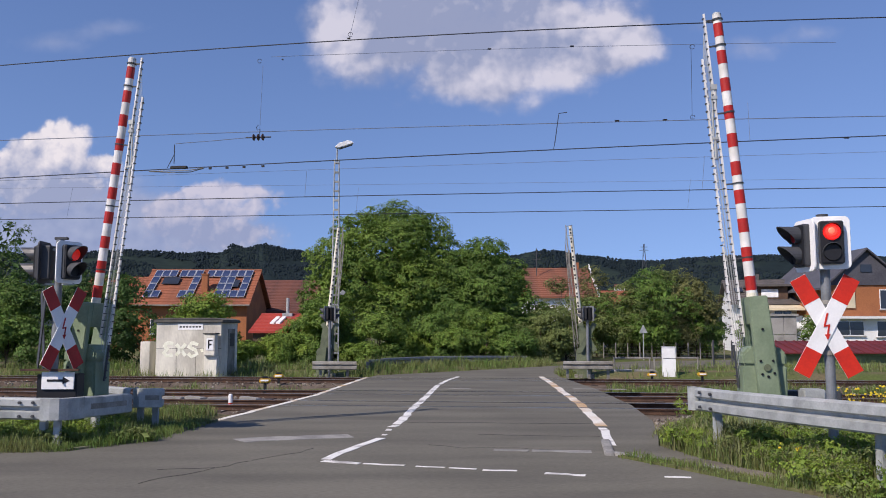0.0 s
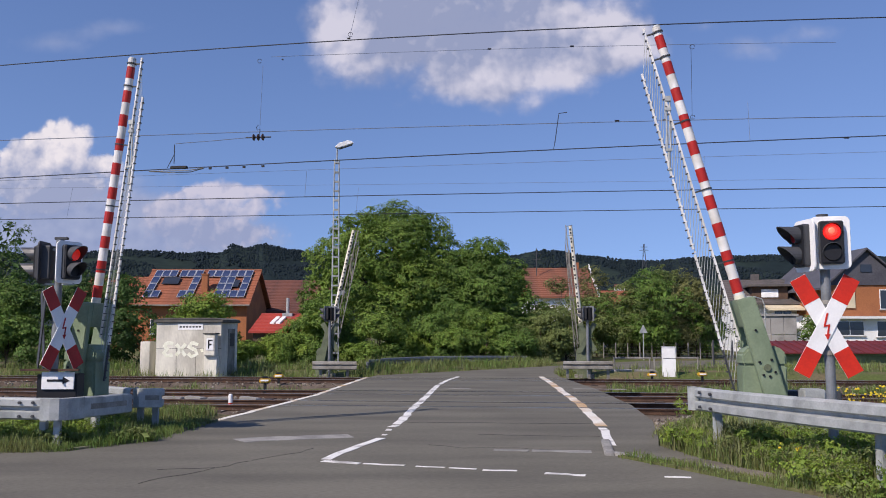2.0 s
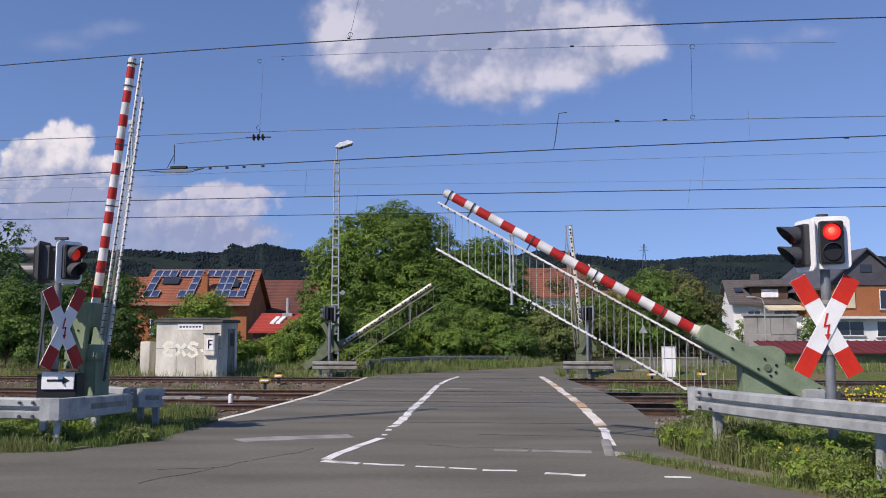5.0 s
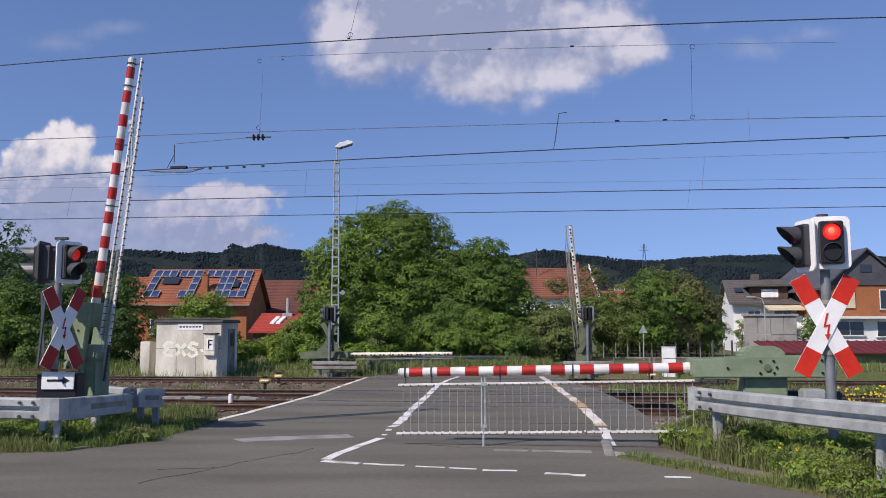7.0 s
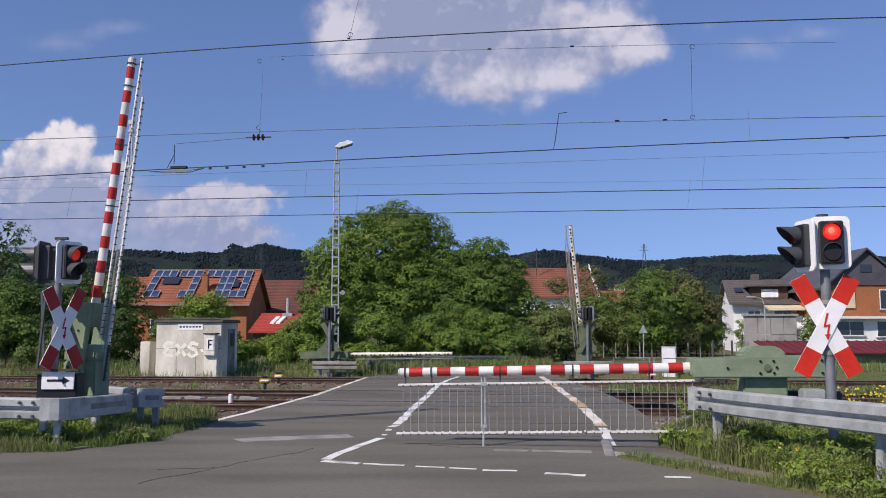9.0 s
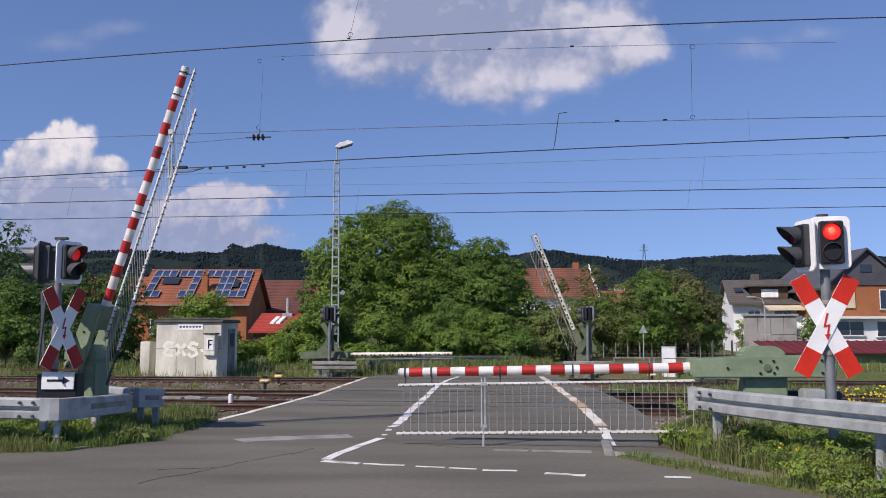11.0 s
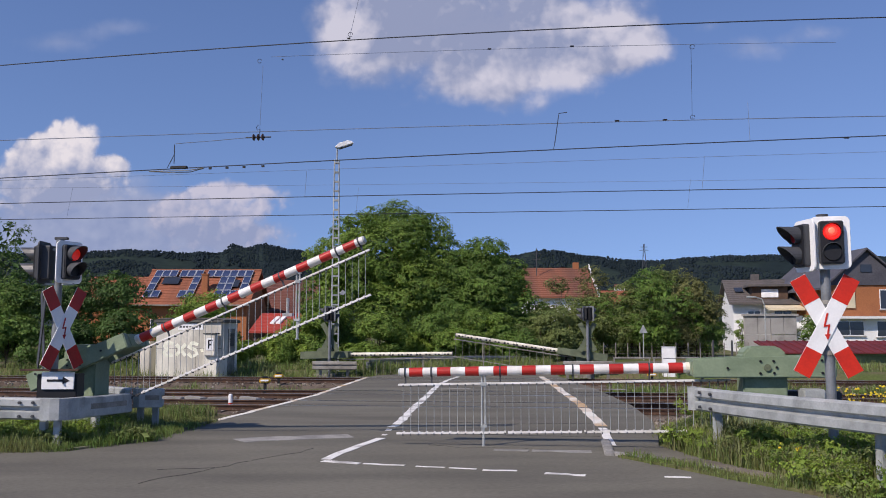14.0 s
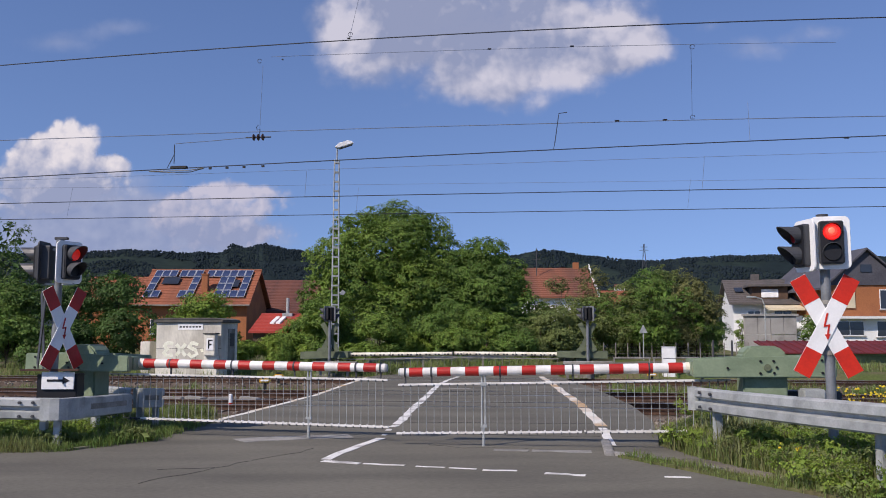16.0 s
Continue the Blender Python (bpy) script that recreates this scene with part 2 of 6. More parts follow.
    def mesh(self, name, bevel=0.0, smooth=False):
        me = bpy.data.meshes.new(name)
        me.from_pydata(self.v, [], self.f)
        bm = bmesh.new()
        bm.from_mesh(me)
        bmesh.ops.recalc_face_normals(bm, faces=bm.faces[:])
        if bevel:
            sharp = [e for e in bm.edges if len(e.link_faces) == 2 and e.calc_face_angle(0) > 0.5]
            bmesh.ops.bevel(bm, geom=sharp, offset=bevel, segments=2, affect="EDGES", clamp_overlap=True)
        bm.to_mesh(me)
        bm.free()
        if smooth:
            me.polygons.foreach_set("use_smooth", [True] * len(me.polygons))
        return me


def part(name, geo, material, parent=None, label="", bevel=0.0, smooth=False, at=None):
    me = geo if isinstance(geo, bpy.types.Mesh) else geo.mesh(name, bevel, smooth)
    if material and not me.materials:
        me.materials.append(material)
    ob = new(name, me)
    if parent:
        ob.parent = parent
    if at is not None:
        ob.matrix_basis = at
    if label:
        tagged(ob, label)
    return ob


def thing(name, m, label, category, group="", kind=""):
    ob = new(name)
    ob.empty_display_size = 0.2
    ob.matrix_basis = m
    return tagged(ob, label, category, group, kind)


def solid(name, geo, material, label, category, group="", kind="", bevel=0.0, smooth=False, at=None):
    return tagged(part(name, geo, material, None, "", bevel, smooth, at), label, category, group, kind)


TRACK = -6.5          # the tracks' bearing, degrees
TM = pose(0, 0, 0, 0, 0, TRACK)

# ---- ground, road, tracks ----
ROAD_L = [(-60, 11.0), (-20, 12.6), (-9, 12.5), (-6.7, 12.4), (-5.6, 12.6), (-4.75, 13.8), (-4.5, 16.9), (-3.5, 23.7), (-2.9, 33.4), (-2.7, 34.8), (-1.5, 36.2), (0.5, 38.4), (4.0, 42.6), (8, 47.5), (12, 52.3), (17, 54.5), (24, 55), (60, 57)]
ROAD_R = [(60, 50), (24, 48), (15, 44.8), (10.5, 41.2), (6.8, 38.4), (4.8, 36.5), (4.6, 33.8), (4.7, 26), (4.5, 20.5), (4.1, 16.8), (3.55, 14.2), (3.3, 13.2), (3.55, 11.9), (4.05, 10.4), (4.5, 8.8), (5.2, 6.6), (12, 3.0), (60, -2), (60, -12), (-10, -12), (-12, 5.5), (-60, 4.0)]


def inside(x, y, poly):
    hit = False
    for (x0, y0), (x1, y1) in zip(poly, poly[1:] + poly[:1]):
        if (y0 > y) != (y1 > y) and x < (x1 - x0) * (y - y0) / (y1 - y0) + x0:
            hit = not hit
    return hit


def ease(v, a, b):
    k = min(max((v - a) / (b - a), 0), 1)
    return k * k * (3 - 2 * k)


def edge_gap(x, y, poly):
    best = 1e9
    p = Vector((x, y))
    for a, b in zip(poly, poly[1:] + poly[:1]):
        a, b = Vector(a), Vector(b)
        k = min(max((p - a).dot(b - a) / (b - a).length_squared, 0), 1)
        best = min(best, (a + (b - a) * k - p).length)
    return best


ROAD_POLY = ROAD_L + ROAD_R


def height(x, y):
    v = -math.sin(radians(-TRACK)) * -x + math.cos(radians(-TRACK)) * y   # across the tracks
    bed = ease(v, 17.2, 18.6) * (1 - ease(v, 34.5, 36.5))
    z = 0.08 * (1 - bed) - 0.27 * bed + 0.05 * noise.noise((x * 0.6, y * 0.6, 0))
    z += 0.4 * ease(y, 60, 200)
    if -70 < x < 70 and y < 75:
        if inside(x, y, ROAD_POLY):
            return min(z, -0.06) - 0.03
        z = -0.03 + (z + 0.03) * min(edge_gap(x, y, ROAD_POLY) / 0.7, 1) if z > 0 else z
    return z


def axis(fine0, fine1, step, far0, far1):
    vals = list(np.arange(fine0, fine1 + step / 2, step))
    d, a = step, vals[0]
    while a > far0:
        d *= 1.35
        a -= d
        vals.insert(0, a)
    d, a = step, vals[-1]
    while a < far1:
        d *= 1.35
        a += d
        vals.append(a)
    return vals


def build_ground():
    xs, ys = axis(-22, 20, 0.45, -2600, 2600), axis(5, 46, 0.45, -900, 3200)
    g = Geo()
    vs = [(x, y, height(x, y)) for y in ys for x in xs]
    n = len(xs)
    fs = [(j * n + i, j * n + i + 1, (j + 1) * n + i + 1, (j + 1) * n + i) for j in range(len(ys) - 1) for i in range(n - 1)]
    g.add(vs, fs)
    solid("ground", g, GRASSGROUND, "rough grassy ground with bare earth patches", "ground", kind="structure", smooth=True)
    g = Geo().slab(ROAD_POLY, -0.4, 0.0)
    return solid("road", g, ASPHALT, "worn grey asphalt road over the tracks", "road", kind="structure")


road = build_ground()


def strip(pts, w0, rough=0.0, z0=0.0, z1=0.005, wander=0.0, step=0.22):
    """A flat band along a path; rough frays its edges, wander bends its line."""
    rnd = random.Random(int(abs(pts[0][0] * 731 + pts[0][1] * 97)) + len(pts))
    line = []
    for a, b in zip(pts, pts[1:]):
        a, b = Vector(a), Vector(b)
        n = max(1, int((b - a).length / step)) if rough or wander else 1
        line += [a + (b - a) * i / n for i in range(n)]
    line.append(Vector(pts[-1]))
    k = len(line)
    left, right = [], []
    for i, p in enumerate(line):
        d = (line[min(i + 1, k - 1)] - line[max(i - 1, 0)]).normalized()
        s = Vector((d.y, -d.x))
        mid = p + s * rnd.uniform(-wander, wander)
        left.append(tuple(mid - s * w0 / 2 * (1 - rnd.random() * rough)))
        right.append(tuple(mid + s * w0 / 2 * (1 - rnd.random() * rough)))
    return Geo().slab(left + right[::-1], z0, z1)


def build_markings():
    rows = [
        ("edge_line", [(-4.48, 16.9), (-4.1, 19.5), (-3.55, 23.7), (-3.25, 28.6), (-2.95, 33.4)], 0.17, ROADPAINT_RUST, "rust-stained white edge line on asphalt"),
        ("edge_line", [(2.93, 15.9), (3.3, 20.4), (3.47, 24.4), (3.73, 29.6), (3.86, 33.8)], 0.24, ROADPAINT_RUST, "rust-stained white edge line on asphalt"),
        ("edge_line", [(2.56, 13.2), (2.72, 14.3), (2.9, 15.6)], 0.16, ROADPAINT, "broken worn white edge line on asphalt"),
        ("centre_line", [(-1.58, 11.75), (-1.48, 12.33), (-1.03, 14.1)], 0.16, ROADPAINT, "worn white centre line on asphalt"),
        ("centre_line", [(-0.86, 16.2), (-0.65, 20.1), (-0.38, 24.5), (-0.17, 28.3)], 0.19, ROADPAINT, "worn white centre line on asphalt"),
        ("centre_line", [(-0.12, 28.7), (0.2, 31.5), (0.62, 33.8)], 0.16, ROADPAINT, "worn white centre line on asphalt"),
        ("centre_line", [(-0.98, 15.15), (-0.95, 15.4)], 0.12, ROADPAINT, "crumbled white centre line fragment"),
        ("centre_line", [(-0.93, 15.75), (-0.9, 16.0)], 0.16, ROADPAINT, "crumbled white centre line fragment"),
        ("centre_line", [(-1.0, 14.5), (-0.98, 14.62)], 0.1, ROADPAINT, "crumbled white centre line fragment"),
        ("stop_line", [(-1.62, 11.6), (-1.1, 11.38)], 0.13, ROADPAINT, "worn white stop line dash"),
        ("stop_line", [(-1.05, 11.36), (-0.5, 11.22)], 0.09, ROADPAINT, "worn white stop line dash"),
        ("stop_line", [(-0.35, 11.16), (0.02, 11.05)], 0.05, ROADPAINT, "faint worn white stop line dash"),
        ("stop_line", [(0.08, 11.03), (0.42, 10.92)], 0.06, ROADPAINT, "faint worn white stop line dash"),
        ("stop_line", [(0.5, 10.86), (0.92, 10.78)], 0.08, ROADPAINT, "worn white stop line dash"),
        ("stop_line", [(1.25, 10.6), (1.72, 10.45)], 0.1, ROADPAINT, "worn white stop line dash"),
        ("stop_line", [(2.65, 10.36), (2.95, 10.30)], 0.07, ROADPAINT, "worn white stop line dash"),
    ]
    for name, pts, w, m, lab in rows:
        solid(name, strip(pts, w * 1.35 if name == "stop_line" else w, 0.55 if name == "stop_line" else 0.24, wander=0.012 if name == "stop_line" else 0.02, step=0.12 if name == "stop_line" else 0.42), m, lab, "road marking", "road markings", "structure")
    for pts, w in (([(-3.25, 13.75), (-2.9, 14.0), (-2.4, 14.1), (-1.9, 14.3), (-1.55, 14.42)], 0.62), ([(0.75, 12.7), (1.1, 12.65), (1.25, 12.6)], 0.22), ([(1.3, 12.62), (2.15, 12.5)], 0.25),
                   ([(0.0, 26.7), (0.85, 26.6)], 0.35), ([(4.0, 26.4), (5.6, 26.2)], 0.35)):
        solid("road_patch", strip(pts, w, 0.45, wander=0.02), PATCH, "pale repaired patch in the asphalt", "road patch", "road patches", "structure")
    for pts, w in (([(-2.6, 11.6), (-2.9, 11.0), (-3.3, 10.3), (-3.5, 9.9)], 0.006), ([(-3.6, 10.9), (-2.9, 11.0)], 0.005),
                   ([(-1.9, 12.9), (-2.2, 12.2), (-2.55, 11.65)], 0.005), ([(-0.2, 13.3), (0.3, 12.9), (0.9, 12.95), (1.6, 12.7)], 0.006), ([(0.6, 14.6), (2.6, 14.3)], 0.02), ([(-0.8, 16.6), (2.8, 16.3)], 0.03)):
        solid("tar_seam", strip(pts, w, 0.5, z1=0.004, wander=0.05 if w < 0.05 else 0.03), TAR, "dark tar-filled crack in the asphalt", "road crack", "road cracks", "structure")


build_markings()
TURF = [(2.42, 11.95), (2.8, 11.25), (3.33, 10.25), (3.75, 9.5), (4.1, 8.9), (4.6, 7.6), (5.3, 6.4), (5.6, 6.7), (4.95, 7.9), (4.4, 9.1), (3.98, 9.75), (3.54, 10.5), (3.05, 11.35), (2.62, 12.0)]
solid("turf_strip", Geo().slab(TURF, -0.02, 0.03), GRASSGROUND, "low grassy strip along the junction edge", "verge", kind="structure")
solid("dirt_path", strip([(3.2, 11.75), (3.6, 11.0), (3.95, 10.2), (4.35, 9.35), (4.85, 8.2), (5.6, 6.7)], 0.5, 0.5, z1=0.008, wander=0.04), DIRT, "bare brown earth between turf and weeds", "verge", kind="structure")
for x, y, turn, half in ((2.46, 12.9, -8.5, 0.8), (2.58, 11.98, 32, 0.32), (3.39, 10.86, 28, 0.14)):
    solid("kerb_stone", Geo().box(-0.07, 0.07, -half, half, -0.05, 0.04), PATCH, "short weathered concrete kerb stone", "kerb", "kerb stones", bevel=0.015, at=pose(x, y, 0, 0, 0, turn))


def build_kerb():
    rnd = random.Random(31)
    path = [Vector(p) for p in ((-8.6, 12.42), (-6.7, 12.36), (-5.55, 12.55), (-4.72, 13.8), (-4.47, 16.9))]
    stone = Geo().box(-0.05, 0.05, -0.24, 0.24, -0.12, 0.03).mesh("kerb_stone", 0.012)
    kerb = thing("kerb", pose(0, 0, 0), "low sunken mossy kerb along the verge", "kerb", "", "structure")
    for a, b in zip(path, path[1:]):
        n = max(1, int((b - a).length / 0.5))
        turn = math.degrees(math.atan2(b.y - a.y, b.x - a.x)) - 90
        for i in range(n):
            p = a + (b - a) * (i + 0.5) / n
            part("kerb_stone", stone, MOSS, kerb, at=pose(p.x + rnd.uniform(-0.015, 0.015), p.y, rnd.uniform(-0.02, 0.01), rnd.uniform(-2, 2), rnd.uniform(-3, 3), turn + rnd.uniform(-3, 3)))


build_kerb()


def build_tracks():
    rnd = random.Random(5)
    for c in (20.65, 24.45, 31.75):
        g = Geo()
        xs = np.arange(-70, 71, 1.0)
        g.loft([(x, c, -0.3) for x in xs], [(2.1, 0.0), (1.45, 0.16), (-1.45, 0.16), (-2.1, 0.0)])
        solid("ballast_bed", g, BALLAST, "brown-grey ballast bed under the rails", "ballast", "ballast beds", "structure", at=TM)
    # loose stones
    g = Geo()
    for k in range(9000):
        x, y = rnd.uniform(-26, 22), rnd.choice((20.65, 24.45, 31.75)) + rnd.gauss(0, 1.1)
        if abs(x - 2.6) < 5.0:
            continue
        r = rnd.uniform(0.03, 0.07)
        m = pose(x, y, -0.14 + rnd.uniform(-0.01, 0.02), rnd.uniform(0, 360), rnd.uniform(0, 360), 0)
        g.add([(r, 0, 0), (-r, 0, 0), (0, r * 0.8, 0), (0, -r * 0.8, 0), (0, 0, r * 0.7), (0, 0, -r * 0.7)],
              [(0, 2, 4), (2, 1, 4), (1, 3, 4), (3, 0, 4), (2, 0, 5), (1, 2, 5), (3, 1, 5), (0, 3, 5)], m)
    for k in range(2200):
        x, y = rnd.uniform(3.2, 9.0), rnd.uniform(14.6, 19.2)
        p = TM @ Vector((x - 2.0, y, 0))
        if inside(p.x, p.y, ROAD_POLY):
            continue
        r = rnd.uniform(0.02, 0.055)
        m = pose(x - 2.0, y, height(p.x, p.y) + r * 0.2, rnd.uniform(0, 360), rnd.uniform(0, 360), 0)
        g.add([(r, 0, 0), (-r, 0, 0), (0, r * 0.8, 0), (0, -r * 0.8, 0), (0, 0, r * 0.7), (0, 0, -r * 0.7)],
              [(0, 2, 4), (2, 1, 4), (1, 3, 4), (3, 0, 4), (2, 0, 5), (1, 2, 5), (3, 1, 5), (0, 3, 5)], m)
    me = bpy.data.meshes.new("ballast_stones")
    me.from_pydata(g.v, [], g.f)
    solid("ballast_stones", me, STONE, "loose grey-brown ballast stones along the tracks", "ballast", kind="stuff", at=TM)
    sleeper = Geo().box(-0.13, 0.13, -1.3, 1.3, -0.2, -0.115).mesh("sleeper", 0.015)
    prof = [(-0.07, -0.13), (0.07, -0.13), (0.07, -0.115), (0.012, -0.095), (0.012, -0.04), (0.035, -0.03), (0.035, 0.0), (-0.035, 0.0), (-0.035, -0.03), (-0.012, -0.04), (-0.012, -0.095), (-0.07, -0.115)]
    for c in (20.65, 24.45, 31.75):
        t = thing("railway_track", TM @ pose(0, c, 0), "rusty railway track on dark wooden sleepers", "railway track", "railway tracks", "structure")
        for s in (-0.75, 0.75):
            r = part("rail", Geo().loft([(-70, s, 0.0), (70, s, 0.0)], prof, True), RAIL, t)
            part("rail_head", Geo().box(-70, 70, s - 0.032, s + 0.032, 0.001, 0.006), RAILTOP, r, "polished steel running surface")
        for k in range(-34, 30):
            x = k * 0.63
            if -4.5 < x + c * 0.113 < 5.3:
                continue
            part("sleeper", sleeper, SLEEPER, t, at=pose(x, 0, 0))
        # flangeways through the asphalt
        for s in (-0.67, 0.67):
            x0, x1 = -3.3 - c * 0.113, 4.6 - c * 0.113
            part("flangeway", Geo().box(x0, x1 + 1.0, s - 0.04, s + 0.04, 0.002, 0.0065), TAR, t, "dark flangeway groove in the asphalt")


build_tracks()


# ---- overhead line ----
def build_wires():
    def smooth_line(pts):
        xs = np.linspace(pts[0][0], pts[-1][0], 28)
        x, z = [p[0] for p in pts], [p[1] for p in pts]
        fit = np.polyfit(x, z, min(3, len(pts) - 1))
        return [(u, float(np.polyval(fit, u))) for u in xs]

    rows = [  # name, across the tracks, radius, material, (along, height) points
        ("messenger_wire", 20.65, 0.0145, WIRE, [(-30, 7.9), (-14.3, 8.83), (-5.63, 9.18), (0.49, 9.27), (8.29, 9.18), (20, 8.8)]),
        ("contact_wire", 20.65, 0.0125, WIRE, [(-30, 5.3), (-14.1, 5.78), (-7.13, 6.01), (0.45, 6.2), (8.15, 6.33), (20, 6.4)]),
        ("stitch_wire", 21.2, 0.006, WIREFAINT, [(-7, 9.0), (-3.07, 8.99), (0.71, 8.97), (3.84, 8.91), (7.32, 8.83)]),
        ("messenger_wire", 22.5, 0.010, WIREFAINT, [(-30, 7.1), (-15.5, 7.24), (-8.7, 7.31), (0.5, 7.35), (8.9, 7.23), (20, 7.1)]),
        ("contact_wire", 24.45, 0.012, WIRE, [(-32, 5.65), (-16.7, 5.73), (-6.4, 5.77), (4.6, 5.78), (9.6, 5.71), (22, 5.6)]),
        ("messenger_wire", 24.45, 0.005, WIREFAINT, [(-32, 6.35), (-16.7, 6.46), (-12.4, 6.51), (4.7, 6.72), (9.6, 6.72), (22, 6.7)]),
        ("contact_wire", 31.75, 0.013, WIRE, [(-36, 6.3), (-21.6, 6.28), (-7, 6.26), (5.5, 6.27), (12.4, 6.22), (26, 6.2)]),
        ("messenger_wire", 31.75, 0.005, WIREFAINT, [(-36, 7.7), (-21.7, 7.6), (-7, 7.36), (5.5, 7.36), (12.4, 7.26), (26, 7.2)]),
    ]
    for name, y, r, m, pts in rows:
        solid(name, Geo().pipe([(u, y, z) for u, z in smooth_line(pts)], r), m, "dark overhead railway wire strung across the sky", "overhead wire", "overhead wires", "structure", at=TM)
    drops = [((-7.66, 22.5, 9.2), (-7.72, 22.5, 7.25)), ((3.84, 21.2, 8.91), (4.05, 22.5, 7.32)), ((4.71, 24.45, 6.72), (4.62, 24.45, 5.78)), ((5.59, 31.75, 7.36), (5.46, 31.75, 6.27)),
             ((5.09, 20.9, 7.3), (5.05, 20.65, 6.28)), ((-4.5, 20.65, 10.4), (-4.77, 20.65, 9.2)), ((-6.9, 24.45, 6.55), (-6.95, 24.45, 5.77)), ((-6.9, 31.75, 7.3), (-7.0, 31.75, 6.26)), ((-18.6, 31.75, 7.5), (-18.8, 31.75, 6.28))]
    for p, q in drops:
        solid("dropper", Geo().pipe([p, q], 0.005), WIREFAINT, "thin vertical dropper between overhead wires", "overhead wire", "droppers", "structure", at=TM)
    for u, v, z, w in ((-1.21, 21.2, 8.99, 0.06), (0.89, 21.2, 8.98, 0.06), (2.1, 22.5, 7.34, 0.07), (3.35, 22.5, 7.33, 0.07), (7.26, 20.65, 6.31, 0.07), (-4.78, 20.65, 9.22, 0.05), (-7.1, 22.5, 9.36, 0.03)):
        solid("wire_clamp", Geo().box(-w * 0.85, w * 0.85, -0.02, 0.02, -0.018, 0.018), BLACK, "small black clamp on the overhead wire", "wire clamp", "wire clamps", "structure", bevel=0.008, at=TM @ pose(u, v, z))
    for u, v, z in ((3.87, 21.2, 8.85), (4.06, 22.5, 7.38), (-4.74, 20.65, 9.32), (-7.76, 22.5, 9.34), (-4.52, 20.65, 10.3)):
        solid("wire_loop", Geo().pipe([(u + 0.06 * math.cos(q * 0.7), v, z + 0.06 * math.sin(q * 0.7)) for q in range(9)], 0.007), WIRE, "thin wire loop at a dropper's end", "overhead wire", "wire loops", "structure", at=TM)
    solid("dropper", Geo().pipe([(0.72, 20.65, 7.12), (0.52, 20.65, 7.1), (0.5, 20.65, 6.95), (0.42, 20.65, 6.4), (0.38, 20.65, 6.2), (0.6, 20.65, 6.2)], 0.01), WIRE, "bent jumper cable between overhead wires", "overhead wire", "droppers", "structure", at=TM)
    ins = thing("insulator", TM @ pose(-7.75, 22.5, 7.15), "brown ribbed section insulator in the overhead wire", "insulator", "", "structure")
    part("rod", Geo().tube((-0.36, 0, 0), (0.36, 0, 0), 0.02, n=8), WIRE, ins)
    for k in (-0.13, 0.0, 0.13):
        part("shed_disc", Geo().tube((k - 0.03, 0, 0), (k, 0, 0), 0.07, 0.1, 14).tube((k, 0, 0), (k + 0.03, 0, 0), 0.1, 0.06, 14), INSUL, ins)
    part("wire_tail", Geo().pipe([(-2.4, 0, -0.12), (-1.2, 0, -0.06), (-0.3, 0, 0)], 0.009), WIREFAINT, ins)
    part("hook", Geo().pipe([(0.0, -0.02, 0.35), (-0.06, -0.02, 0.28), (-0.03, -0.02, 0.2), (0.05, -0.02, 0.22), (0.03, -0.02, 0.05)], 0.01), WIRE, ins)
    sec = thing("section_isolator", TM @ pose(-9.31, 20.65, 5.91), "section isolator with skids on the contact wire", "isolator", "", "structure")
    part("hanger", Geo().tube((-0.04, 0, 0.66), (-0.04, 0, 0.16), 0.012, n=6).tube((-0.04, 0, 0.4), (-0.22, 0, 0.05), 0.01, n=6), WIRE, sec)
    part("body", Geo().box(-0.12, 0.32, -0.05, 0.05, 0.02, 0.09), BLACK, sec, bevel=0.01)
    for y in (-0.1, 0.1):
        part("skid", Geo().pipe([(-0.7, y * 0.2, -0.03), (-0.2, y, -0.05), (0.35, y, -0.05), (0.75, y * 0.2, 0.02)], 0.012), GALVOLD, sec)
    for k in (0.9, 1.35, 1.8, 2.3):
        part("clip", Geo().box(k, k + 0.07, -0.02, 0.02, -0.03 + k * 0.02, 0.02 + k * 0.02), BLACK, sec)


build_wires()


# ---- level crossing barriers ----
def angles_at(rows, t):
    for (t0, a0), (t1, a1) in zip(rows, rows[1:]):
        if t <= t1:
            return a0 + (a1 - a0) * (t - t0) / (t1 - t0)
    return rows[-1][1]


BARRIERS = []
DROP, SKIRT, SKIRT_X = 0.19, 0.74, 0.45   # hang of the upper rail, length of the bars, where the rails begin


